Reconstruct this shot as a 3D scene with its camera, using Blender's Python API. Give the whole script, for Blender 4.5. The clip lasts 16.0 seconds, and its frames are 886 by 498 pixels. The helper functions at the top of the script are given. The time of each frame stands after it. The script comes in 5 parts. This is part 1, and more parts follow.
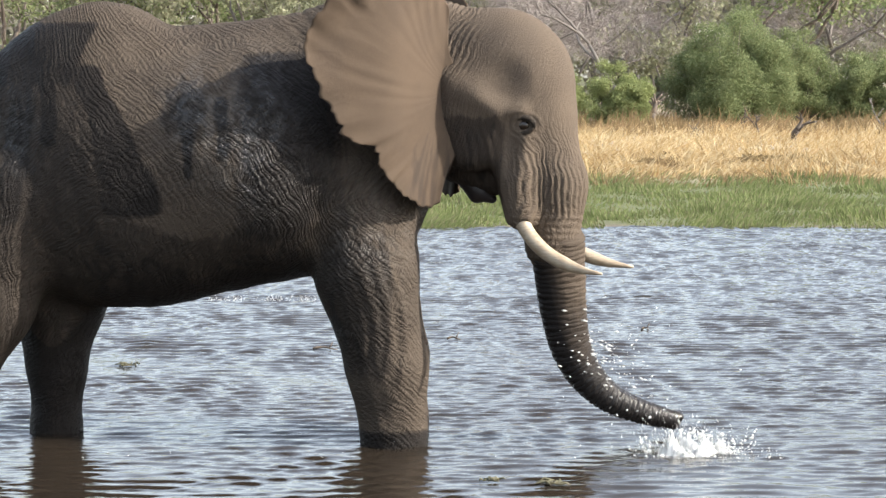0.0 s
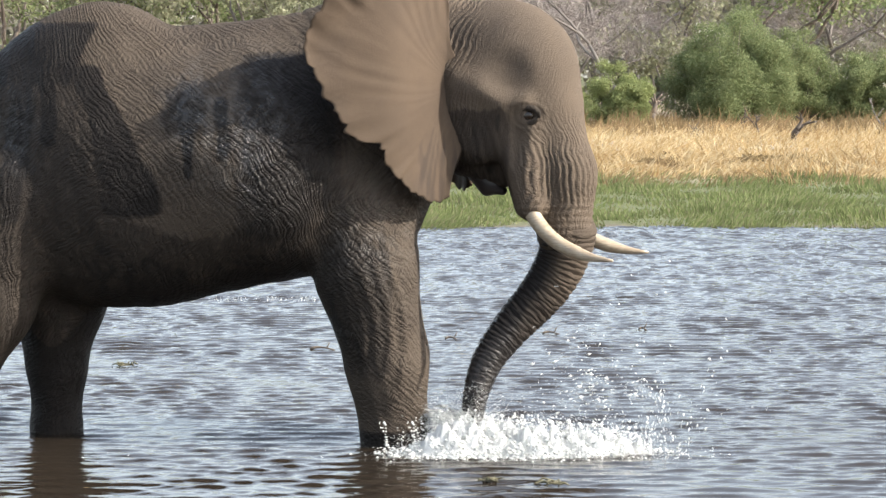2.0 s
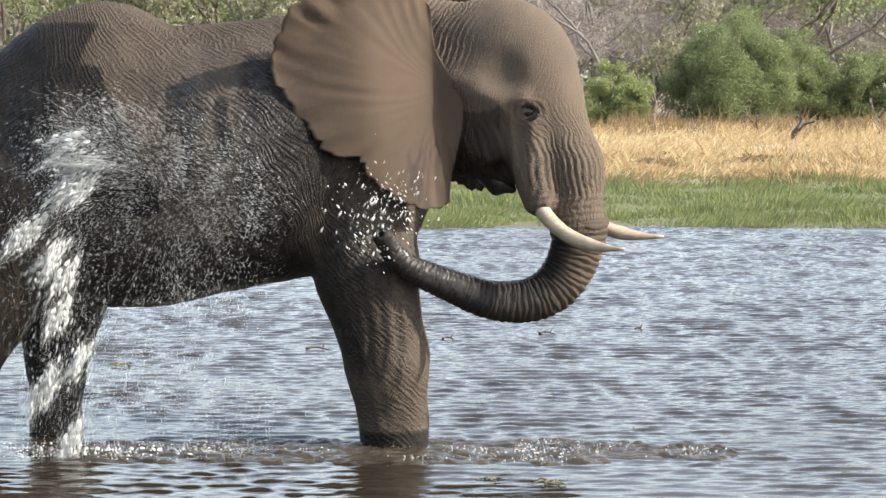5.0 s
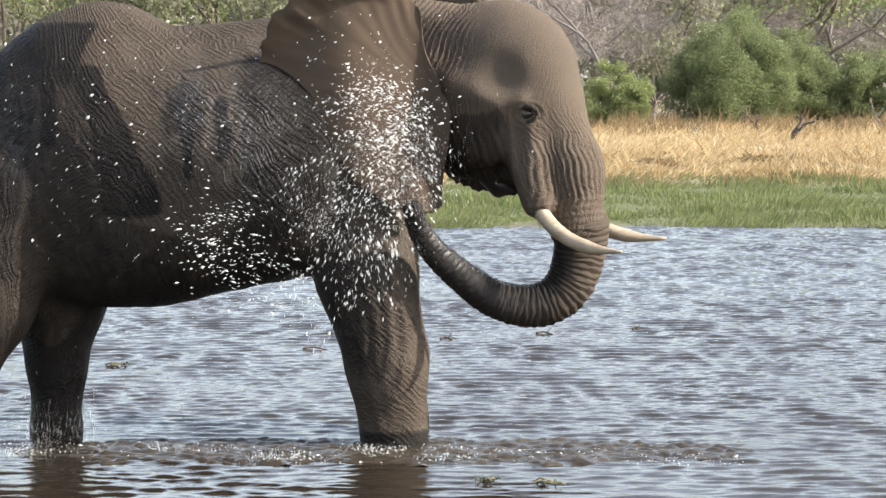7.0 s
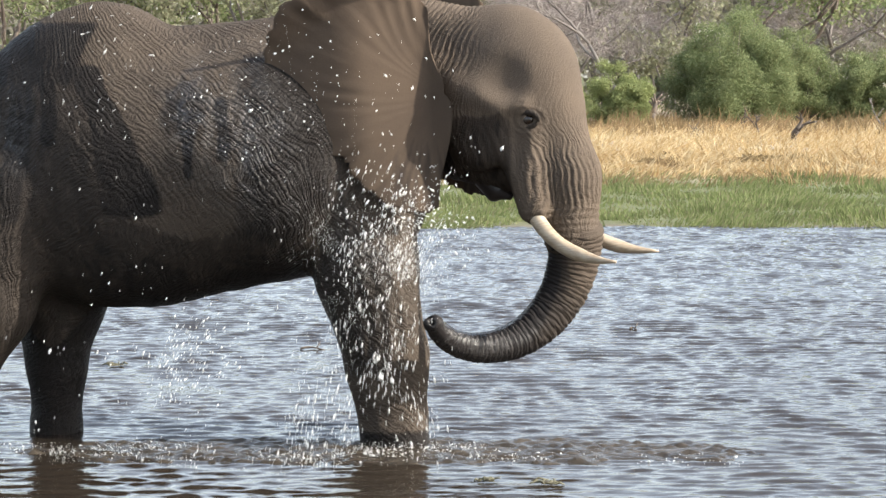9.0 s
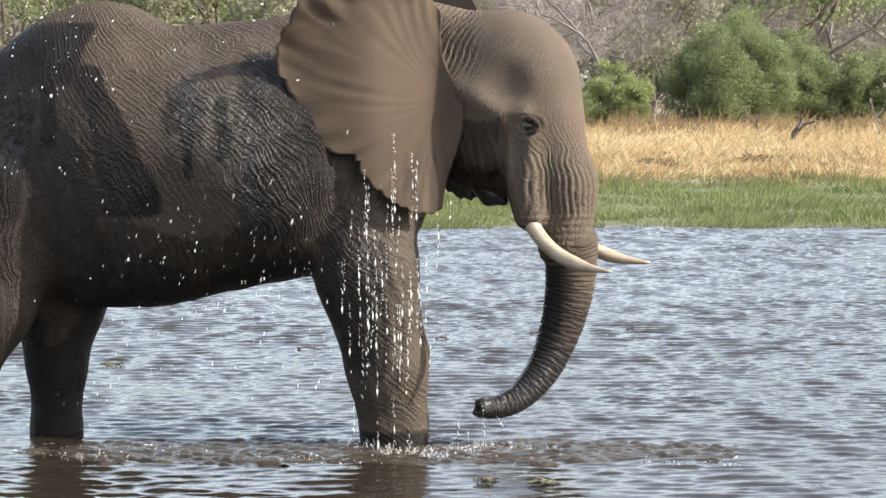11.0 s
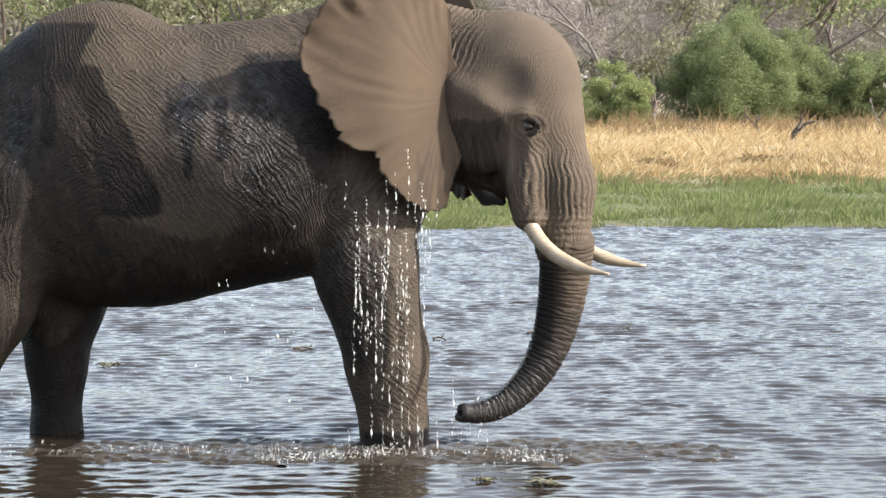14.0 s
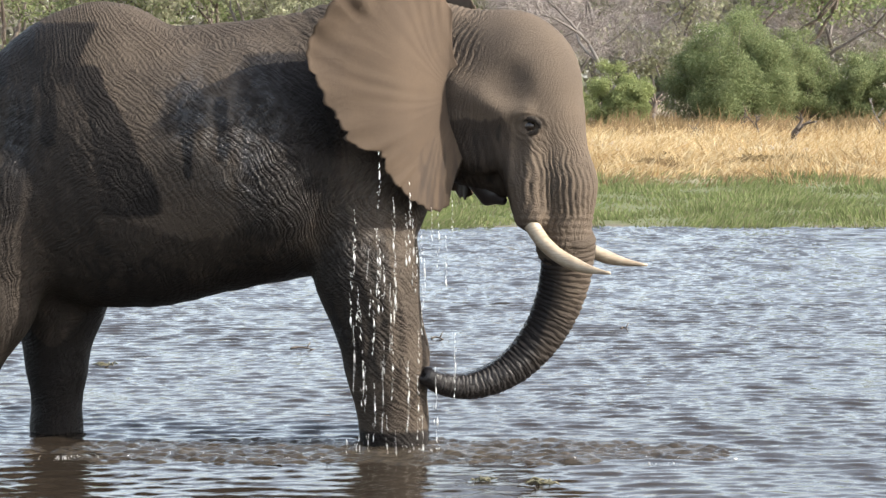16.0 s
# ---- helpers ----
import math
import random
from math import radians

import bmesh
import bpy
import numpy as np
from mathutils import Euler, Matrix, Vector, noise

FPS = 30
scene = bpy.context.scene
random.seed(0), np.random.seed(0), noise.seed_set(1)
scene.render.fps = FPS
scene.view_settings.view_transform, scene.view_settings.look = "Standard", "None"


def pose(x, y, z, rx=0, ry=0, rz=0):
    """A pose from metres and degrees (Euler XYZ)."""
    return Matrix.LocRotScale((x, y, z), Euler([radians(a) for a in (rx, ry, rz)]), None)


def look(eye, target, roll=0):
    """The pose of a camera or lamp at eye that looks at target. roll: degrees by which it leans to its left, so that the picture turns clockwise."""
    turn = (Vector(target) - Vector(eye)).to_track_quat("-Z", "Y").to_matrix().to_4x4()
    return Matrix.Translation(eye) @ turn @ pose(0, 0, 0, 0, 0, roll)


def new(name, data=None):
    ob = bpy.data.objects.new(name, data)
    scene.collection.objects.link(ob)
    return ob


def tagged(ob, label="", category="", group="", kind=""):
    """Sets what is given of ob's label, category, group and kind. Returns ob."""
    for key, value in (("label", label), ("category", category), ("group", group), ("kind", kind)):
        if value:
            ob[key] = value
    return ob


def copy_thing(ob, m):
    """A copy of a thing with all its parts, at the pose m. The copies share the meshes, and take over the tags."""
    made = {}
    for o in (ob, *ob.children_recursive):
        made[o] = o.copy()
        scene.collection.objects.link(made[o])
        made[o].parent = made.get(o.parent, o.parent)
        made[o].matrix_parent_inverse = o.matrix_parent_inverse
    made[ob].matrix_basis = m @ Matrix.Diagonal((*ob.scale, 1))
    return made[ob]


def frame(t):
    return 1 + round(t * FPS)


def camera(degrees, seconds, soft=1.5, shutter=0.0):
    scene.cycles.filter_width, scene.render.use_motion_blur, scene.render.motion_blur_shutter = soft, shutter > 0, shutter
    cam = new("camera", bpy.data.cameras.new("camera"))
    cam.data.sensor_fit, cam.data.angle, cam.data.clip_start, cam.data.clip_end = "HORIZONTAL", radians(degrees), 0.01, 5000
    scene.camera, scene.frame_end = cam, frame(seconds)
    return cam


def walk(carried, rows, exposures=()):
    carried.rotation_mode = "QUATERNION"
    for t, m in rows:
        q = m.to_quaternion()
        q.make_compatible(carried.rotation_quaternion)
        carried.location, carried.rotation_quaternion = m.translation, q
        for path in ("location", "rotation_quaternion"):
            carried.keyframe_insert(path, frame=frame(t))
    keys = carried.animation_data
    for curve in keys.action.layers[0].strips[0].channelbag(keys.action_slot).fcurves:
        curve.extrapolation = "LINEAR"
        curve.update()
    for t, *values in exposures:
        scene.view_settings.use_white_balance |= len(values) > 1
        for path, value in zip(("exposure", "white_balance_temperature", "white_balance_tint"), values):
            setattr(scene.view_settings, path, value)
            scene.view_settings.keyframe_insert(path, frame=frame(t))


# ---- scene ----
# camera: held still on the near side of the river
LENS = 20.0
EYE = (0.0, 0.0, 2.36)
cam = camera(LENS, 16.0, soft=1.5, shutter=0.45)
walk(cam, [(0.0, look(EYE, (0.0, 10.0, 1.7055))), (16.0, look(EYE, (0.0, 10.0, 1.7055)))],
     [(0.0, 1.38, 6650, 9), (16.0, 1.38, 6650, 9)])

# ---- light ----
SUN = Vector((0.78, -0.195, 0.54)).normalized()
world = bpy.data.worlds.new("sky")
scene.world = world
world.use_nodes = True
sky = world.node_tree.nodes.new("ShaderNodeTexSky")
sky.sky_type, sky.sun_disc = "NISHITA", False
sky.sun_elevation, sky.sun_rotation = math.asin(SUN.z), math.atan2(SUN.x, SUN.y)
sky.air_density, sky.dust_density, sky.ozone_density = 1.0, 1.6, 1.0
back = world.node_tree.nodes["Background"]
back.inputs["Strength"].default_value = 0.130
haze = world.node_tree.nodes.new("ShaderNodeHueSaturation")        # dust haze pales the blue
haze.inputs["Saturation"].default_value, haze.inputs["Value"].default_value = 0.60, 1.38
world.node_tree.links.new(sky.outputs[0], haze.inputs["Color"])
world.node_tree.links.new(haze.outputs[0], back.inputs[0])
lamp = bpy.data.lights.new("sun", "SUN")
lamp.energy, lamp.angle, lamp.color = 4.4, radians(0.6), (1.0, 0.94, 0.85)
new("sun", lamp).matrix_world = look(SUN * 50, (0, 0, 0))


# ---- materials ----
class Nodes:
    """A short way to write a node tree."""

    def __init__(self, name):
        self.mat = bpy.data.materials.new(name)
        self.mat.use_nodes = True
        self.tree = self.mat.node_tree
        self.bsdf = self.tree.nodes["Principled BSDF"]

    def add(self, kind, props=None, **links):
        n = self.tree.nodes.new("ShaderNode" + kind)
        for k, v in (props or {}).items():
            setattr(n, k, v)
        for k, v in links.items():
            self.put(n.inputs[int(k[1:]) if k[0] == "i" and k[1:].isdigit() else k.replace("_", " ")], v)
        return n

    def put(self, socket, v):
        if isinstance(v, bpy.types.Node):
            v = v.outputs[0]
        if isinstance(v, bpy.types.NodeSocket):
            self.tree.links.new(v, socket)
        else:
            socket.default_value = v

    def out(self, **links):
        for k, v in links.items():
            self.put(self.bsdf.inputs[k.replace("_", " ")], v)
        return self.mat

    def coords(self, scale=(1, 1, 1), which="Object", turn=(0, 0, 0)):
        c = self.add("TexCoord")
        return self.add("Mapping", None, Vector=c.outputs[which], Scale=scale, Rotation=turn)

    def noise(self, at, scale, detail=4.0, rough=0.55, warp=0.0):
        return self.add("TexNoise", None, Vector=at, Scale=scale, Detail=detail, Roughness=rough, Distortion=warp)

    def ramp(self, fac, *stops):
        n = self.add("ValToRGB", None, Fac=fac)
        while len(n.color_ramp.elements) < len(stops):
            n.color_ramp.elements.new(0.5)
        for e, (p, c) in zip(n.color_ramp.elements, stops):
            e.position = p
            e.color = (c, c, c, 1) if isinstance(c, (int, float)) else (*c, 1)
        return n

    def mix(self, fac, a, b, how="MIX"):
        n = self.add("Mix", {"data_type": "RGBA", "blend_type": how})
        self.put(n.inputs[0], fac)
        for s, v in ((6, a), (7, b)):
            self.put(n.inputs[s], (*v, 1) if isinstance(v, tuple) else v)
        return n.outputs[2]

    def math(self, how, a, b=0.0, c=0.0):
        n = self.add("Math", {"operation": how})
        for s, v in enumerate((a, b, c)):
            self.put(n.inputs[s], v)
        return n.outputs[0]

    def bump(self, height, strength=0.5, distance=0.01, normal=None):
        n = self.add("Bump", None, Height=height, Strength=strength, Distance=distance)
        if normal is not None:
            self.put(n.inputs["Normal"], normal)
        return n.outputs[0]


def skin_material(name, dry, wet, relief=0.008, pitch=0.024, net=0.5, cells=70.0, lines=0.8, streaks=0.5):
    """Creased elephant hide, its creases shaded in the colour too. Mesh attributes: fold_a, fold_b run across the two
    families of wrinkles in metres, crease says how deep they are, wet where water and painted-in shade darken the hide,
    gloss where a film of water still stands."""
    n = Nodes(name)
    at = n.coords()
    attr = lambda k: n.add("Attribute", {"attribute_name": k}).outputs["Fac"]
    slow, quick = n.noise(at, 3.0, 3.0), n.noise(at, 34.0, 3.0)
    crease = n.math("MULTIPLY", attr("crease"), n.ramp(n.noise(at, 4.6, 6.0, 0.7), (0.36, 0.15), (0.60, 1.0)))

    def wrinkle(phase, step, slow_amp, quick_amp):
        p = n.math("MULTIPLY_ADD", n.math("SUBTRACT", slow, 0.5), slow_amp, phase)
        p = n.math("MULTIPLY_ADD", n.math("SUBTRACT", quick, 0.5), quick_amp, p)
        return n.math("POWER", n.math("ABSOLUTE", n.math("SINE", n.math("MULTIPLY", p, math.pi / step))), 0.7)
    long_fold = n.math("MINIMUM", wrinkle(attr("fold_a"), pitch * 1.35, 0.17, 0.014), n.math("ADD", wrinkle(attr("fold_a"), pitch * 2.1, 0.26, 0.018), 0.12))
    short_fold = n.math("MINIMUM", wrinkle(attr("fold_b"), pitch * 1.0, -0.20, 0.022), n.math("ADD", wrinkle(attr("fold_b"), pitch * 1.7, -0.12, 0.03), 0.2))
    fine = n.add("TexVoronoi", {"feature": "DISTANCE_TO_EDGE"}, Vector=n.add("VectorMath", {"operation": "MULTIPLY_ADD"}, i0=quick.outputs["Color"], i1=(0.02, 0.02, 0.02), i2=at.outputs[0]), Scale=cells)
    pebble = n.ramp(fine.outputs[0], (0.0, 0.0), (0.10, 0.7), (0.3, 1.0))
    h = n.math("MULTIPLY", n.math("MULTIPLY_ADD", short_fold, net, long_fold), crease)
    h = n.math("MULTIPLY_ADD", pebble, 0.13, h)
    big = n.noise(at, 2.2, 5.0, 0.6)
    grit = n.noise(at, 60.0, 4.0, 0.7)
    dust_shade = n.mix(n.ramp(big, (0.35, 0.0), (0.68, 1.0)), dry, tuple(v * m for v, m in zip(dry, (0.78, 0.80, 0.84))))
    dust_shade = n.mix(n.math("MULTIPLY", grit, 0.35), dust_shade, tuple(v * 0.65 for v in dry))
    # fold valleys and pebble gaps get their shade from darker colour
    dust_shade = n.mix(n.math("MULTIPLY", n.ramp(long_fold, (0.0, lines), (0.45, 0.0)), crease), dust_shade, tuple(v * 0.33 for v in dry))
    dust_shade = n.mix(n.math("MULTIPLY", n.ramp(short_fold, (0.0, lines * net), (0.40, 0.0)), crease), dust_shade, tuple(v * 0.4 for v in dry))
    dust_shade = n.mix(n.ramp(fine.outputs[0], (0.0, lines * 0.3), (0.10, 0.0)), dust_shade, tuple(v * 0.5 for v in dry))
    streak = n.noise(n.coords((5.0, 5.0, 0.8)), 3.0, 5.0, 0.6)
    w = n.ramp(n.math("MULTIPLY_ADD", n.math("SUBTRACT", streak, 0.5), streaks, attr("wet")), (0.28, 0.0), (0.37, 0.66), (0.46, 0.70), (0.54, 1.0))
    shine = n.math("MULTIPLY", attr("gloss"), n.ramp(n.noise(at, 14.0, 4.0), (0.40, 0.1), (0.58, 1.0)))
    rough = n.math("MULTIPLY_ADD", n.math("MULTIPLY", w, n.ramp(big, (0.40, 0.6), (0.62, 1.0))), -0.42, 0.84)
    n.out(Base_Color=n.mix(w, dust_shade, wet), Roughness=n.math("MAXIMUM", n.math("MULTIPLY_ADD", shine, -0.70, rough), 0.16))
    n.out(Specular_IOR_Level=n.math("MULTIPLY_ADD", shine, 0.45, n.math("MULTIPLY_ADD", w, 0.01, 0.05)))
    return n.out(Normal=n.bump(h, 1.0, relief))


def plain_material(name, a, b, scale=20.0, rough=0.6, relief=0.0, metal=0.0):
    n = Nodes(name)
    at = n.coords()
    s = n.noise(at, scale, 6.0, 0.6)
    n.out(Base_Color=n.mix(n.ramp(s, (0.3, 0.0), (0.7, 1.0)), a, b), Roughness=rough, Metallic=metal)
    if relief:
        n.out(Normal=n.bump(s, 0.6, relief))
    return n.mat


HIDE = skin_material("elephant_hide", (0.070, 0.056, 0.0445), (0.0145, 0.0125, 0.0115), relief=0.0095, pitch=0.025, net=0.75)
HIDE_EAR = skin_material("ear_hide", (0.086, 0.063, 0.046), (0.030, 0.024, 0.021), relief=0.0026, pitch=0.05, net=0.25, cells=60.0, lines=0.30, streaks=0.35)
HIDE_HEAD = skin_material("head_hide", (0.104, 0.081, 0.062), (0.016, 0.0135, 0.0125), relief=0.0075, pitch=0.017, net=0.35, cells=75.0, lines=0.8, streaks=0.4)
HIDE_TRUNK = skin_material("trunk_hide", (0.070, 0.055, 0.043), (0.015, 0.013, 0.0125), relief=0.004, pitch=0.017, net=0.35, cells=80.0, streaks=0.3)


def ivory_material():
    n = Nodes("ivory")
    at = n.coords((1, 1, 1))
    s = n.noise(at, 9.0, 7.0, 0.65)
    g = n.noise(n.coords((4, 4, 30)), 4.0, 4.0)
    c = n.mix(n.ramp(s, (0.38, 0.0), (0.72, 1.0)), (0.34, 0.285, 0.21), (0.20, 0.15, 0.10))
    c = n.mix(n.ramp(g, (0.47, 0.0), (0.64, 0.7)), c, (0.20, 0.14, 0.09))
    return n.out(Base_Color=c, Roughness=0.42, Normal=n.bump(g, 0.25, 0.004))


IVORY = ivory_material()
EYE_DARK = plain_material("eye_dark", (0.03, 0.018, 0.01), (0.015, 0.01, 0.008), 60, 0.12)
MOUTH = plain_material("mouth_skin", (0.026, 0.020, 0.020), (0.012, 0.010, 0.011), 14, 0.42, 0.006)


def water_material():
    n = Nodes("river_water")
    at = n.coords((1, 1, 1))
    a = n.noise(n.coords((0.8, 1.3, 1)), 13.0, 3.0, 0.5, 0.3)
    b = n.noise(n.coords((0.55, 1.7, 1)), 46.0, 3.0, 0.55, 0.3)
    y = n.add("SeparateXYZ", None, Vector=at).outputs[1]
    h = n.math("MULTIPLY", n.math("MULTIPLY_ADD", b, 0.25, a), n.ramp(n.math("DIVIDE", y, 100.0), (0.150, 0.35), (0.168, 1.0)))
    mud = n.noise(at, 0.35, 3.0)
    c = n.mix(mud, (0.014, 0.0108, 0.008), (0.024, 0.0185, 0.0135))
    return n.out(Base_Color=c, Roughness=0.025, IOR=1.36, Normal=n.bump(h, 0.12, 0.05))


WATER = water_material()


def muddy_material():
    """Silt and air stirred into the water."""
    n = Nodes("muddy_water")
    at = n.coords((0.8, 1.6, 1))
    a = n.noise(at, 40.0, 4.0, 0.6)
    silt = n.noise(at, 2.5, 4.0)
    c = n.mix(n.ramp(silt, (0.35, 0.0), (0.65, 1.0)), (0.026, 0.021, 0.016), (0.050, 0.041, 0.031))
    return n.out(Base_Color=c, Roughness=n.ramp(silt, (0.3, 0.06), (0.7, 0.20)), IOR=1.33, Normal=n.bump(a, 0.5, 0.02))


MUDDY = muddy_material()


def ground_material():
    n = Nodes("bank_ground")
    at = n.coords()
    big = n.noise(at, 0.25, 6.0, 0.65)
    fine = n.noise(at, 6.0, 6.0, 0.7)
    c = n.mix(n.ramp(big, (0.35, 0.0), (0.65, 1.0)), (0.30, 0.245, 0.165), (0.22, 0.18, 0.12))
    c = n.mix(n.ramp(fine, (0.4, 0.0), (0.7, 0.8)), c, (0.17, 0.13, 0.08))
    turf = n.mix(n.ramp(fine, (0.35, 0.0), (0.65, 1.0)), (0.095, 0.105, 0.038), (0.060, 0.068, 0.026))
    mud = n.mix(fine, (0.13, 0.105, 0.08), (0.085, 0.07, 0.055))
    y = n.math("ADD", n.add("SeparateXYZ", None, Vector=at).outputs[1], n.math("MULTIPLY", big, 3.0))
    c = n.mix(n.ramp(n.math("DIVIDE", y, 100.0), (0.535, 1.0), (0.56, 0.0)), c, turf)
    c = n.mix(n.ramp(n.math("DIVIDE", y, 100.0), (0.43, 1.0), (0.435, 0.0)), c, mud)
    return n.out(Base_Color=c, Roughness=0.95, Normal=n.bump(fine, 0.7, 0.06))


GROUND = ground_material()


def leaf_material(name, *colours, patch=(0.62, 0.66, 0.6), patches=0.32):
    """Leaves and blades; each island takes its own tone, and tufts differ from one another."""
    n = Nodes(name)
    g = n.add("NewGeometry")
    stops = [(i / max(1, len(colours) - 1), c) for i, c in enumerate(colours)]
    r = n.ramp(g.outputs["Random Per Island"], *stops)
    s = n.math("MULTIPLY_ADD", n.noise(n.coords(), patches * 5, 3.0), 0.5, n.math("MULTIPLY", n.noise(n.coords(), patches, 4.0), 0.5))
    c = n.mix(n.ramp(s, (0.36, 0.0), (0.62, 1.0)), r.outputs[0], n.mix(1.0, r.outputs[0], patch, "MULTIPLY"))
    n.out(Base_Color=c, Roughness=0.85, Specular_IOR_Level=0.05)
    t = n.add("BsdfTranslucent", None, Color=c)
    m = n.add("MixShader", None, Fac=0.38, i1=n.bsdf, i2=t)
    n.tree.links.new(m.outputs[0], n.tree.nodes["Material Output"].inputs["Surface"])
    return n.mat


FRESH = leaf_material("fresh_leaf", (0.20, 0.235, 0.10), (0.25, 0.285, 0.125), (0.31, 0.33, 0.16), (0.22, 0.255, 0.11), patch=(0.80, 0.82, 0.8), patches=0.6)
SCRUB = leaf_material("brown_scrub", (0.30, 0.20, 0.11), (0.24, 0.165, 0.095), (0.36, 0.25, 0.14), (0.20, 0.15, 0.09))
REED = leaf_material("green_bank_grass", (0.15, 0.185, 0.07), (0.21, 0.25, 0.095), (0.27, 0.295, 0.135), (0.17, 0.21, 0.08), (0.28, 0.25, 0.15), (0.20, 0.245, 0.09), patch=(0.55, 0.57, 0.56), patches=0.45)
STRAW = leaf_material("dry_grass", (0.45, 0.34, 0.18), (0.56, 0.45, 0.27), (0.66, 0.57, 0.38), (0.38, 0.28, 0.155), (0.52, 0.40, 0.215), patch=(0.68, 0.57, 0.46), patches=0.30)
LEAF = leaf_material("bush_leaf", (0.15, 0.185, 0.09), (0.195, 0.225, 0.11), (0.25, 0.27, 0.14), (0.165, 0.20, 0.10), patch=(0.72, 0.76, 0.72), patches=0.5)
# olive leaves, paled in the colour to carry the haze over the wood
LEAF_HAZED = leaf_material("hazed_olive_leaf", (0.22, 0.23, 0.15), (0.28, 0.28, 0.185), (0.33, 0.325, 0.22), (0.28, 0.265, 0.19))
WEED = plain_material("drifting_weed", (0.05, 0.05, 0.022), (0.085, 0.072, 0.038), 30.0, 0.6)
TWIG_FINE = plain_material("fine_twig", (0.27, 0.235, 0.22), (0.21, 0.185, 0.175), 3.0, 0.9)
TWIG = plain_material("grey_bark", (0.17, 0.148, 0.135), (0.11, 0.098, 0.09), 9.0, 0.9, 0.01)
BARK = plain_material("brown_bark", (0.11, 0.085, 0.065), (0.06, 0.048, 0.04), 9.0, 0.9, 0.02)
# far leaves: the haze of distance is mixed into these pale tones
HAZE = leaf_material("haze_tinted_leaf", (0.28, 0.26, 0.225), (0.33, 0.315, 0.255), (0.36, 0.35, 0.285), (0.28, 0.29, 0.21), (0.36, 0.325, 0.295))


def spray_material():
    """Water broken into white drops, lit through."""
    n = Nodes("broken_water")
    g = n.add("NewGeometry")
    c = n.ramp(g.outputs["Random Per Island"], (0.0, (0.70, 0.72, 0.72)), (0.5, (0.84, 0.85, 0.84)), (1.0, (0.92, 0.92, 0.90)))
    n.out(Base_Color=c, Roughness=0.25, IOR=1.33)
    m = n.add("MixShader", None, Fac=0.45, i1=n.bsdf, i2=n.add("BsdfTranslucent", None, Color=c))
    n.tree.links.new(m.outputs[0], n.tree.nodes["Material Output"].inputs["Surface"])
    return n.mat


SPRAY = spray_material()


# ---- mesh helpers ----
def mesh_of(name, verts, faces, material, smooth=True):
    me = bpy.data.meshes.new(name)
    me.from_pydata([tuple(v) for v in verts], [], [tuple(f) for f in faces])
    me.materials.append(material)
    if smooth:
        me.polygons.foreach_set("use_smooth", [True] * len(me.polygons))
    me.update()
    return me


def part_mesh(name, me, parent, label=""):
    ob = new(name, me)
    ob.parent = parent
    return tagged(ob, label) if label else ob


def quads_mesh(name, pts, material):
    """A mesh of loose quads; pts is an array of n x 4 x 3."""
    pts = np.asarray(pts, dtype=np.float32)
    n = len(pts)
    me = bpy.data.meshes.new(name)
    me.vertices.add(n * 4)
    me.vertices.foreach_set("co", pts.reshape(-1))
    me.loops.add(n * 4)
    me.loops.foreach_set("vertex_index", np.arange(n * 4, dtype=np.int32))
    me.polygons.add(n)
    me.polygons.foreach_set("loop_start", np.arange(0, n * 4, 4, dtype=np.int32))
    me.materials.append(material)
    me.update(calc_edges=True)
    return me


def tube(points, radii, sides=8, wobble=0.0, seed=0):
    """Verts and faces of a tapered tube along points."""
    rng = np.random.default_rng(seed)
    pts = [Vector(p) for p in points]
    verts, faces = [], []
    side = None
    for i, p in enumerate(pts):
        d = (pts[min(i + 1, len(pts) - 1)] - pts[max(i - 1, 0)]).normalized()
        if side is None:
            side = d.orthogonal().normalized()
        side = (side - d * side.dot(d)).normalized()
        up = d.cross(side)
        for k in range(sides):
            a = 2 * math.pi * k / sides
            r = radii[i] * (1 + wobble * rng.uniform(-1, 1))
            verts.append(p + (side * math.cos(a) + up * math.sin(a)) * r)
    for i in range(len(pts) - 1):
        for k in range(sides):
            a, b = i * sides + k, i * sides + (k + 1) % sides
            faces.append((a, b, b + sides, a + sides))
    faces.append(tuple(range(sides))[::-1])
    faces.append(tuple(range((len(pts) - 1) * sides, len(pts) * sides)))
    return verts, faces


# ---- soft forms: distance fields turned into skins ----
def ball(p, c, r):
    """Rough distance to an ellipsoid."""
    q = (p - np.array(c)) / np.array(r)
    k0 = np.sqrt((q * q).sum(-1)) + 1e-9
    k1 = np.sqrt(((q / np.array(r)) ** 2).sum(-1)) + 1e-9
    return k0 * (k0 - 1.0) / k1


def cone(p, a, b, ra, rb, flat=1.0):
    """Distance to a limb from a to b with radii ra, rb; flat squeezes it across the body."""
    a, b = np.array(a, float), np.array(b, float)
    s = np.array([1.0, 1.0 / flat, 1.0])
    pa, ba = (p - a) * s, (b - a) * s
    t = np.clip((pa @ ba) / (ba @ ba), 0, 1)
    return np.sqrt(((pa - t[..., None] * ba) ** 2).sum(-1)) - (ra + (rb - ra) * t)


def join(fields, k):
    """Smooth union."""
    d = fields[0]
    for e in fields[1:]:
        h = np.clip(0.5 + 0.5 * (d - e) / k, 0, 1)
        d = d * (1 - h) + e * h - k * h * (1 - h)
    return d


def carve(d, e, k):
    """Smooth subtraction of e from d."""
    h = np.clip(0.5 - 0.5 * (d + e) / k, 0, 1)
    return d * (1 - h) - e * h + k * h * (1 - h)


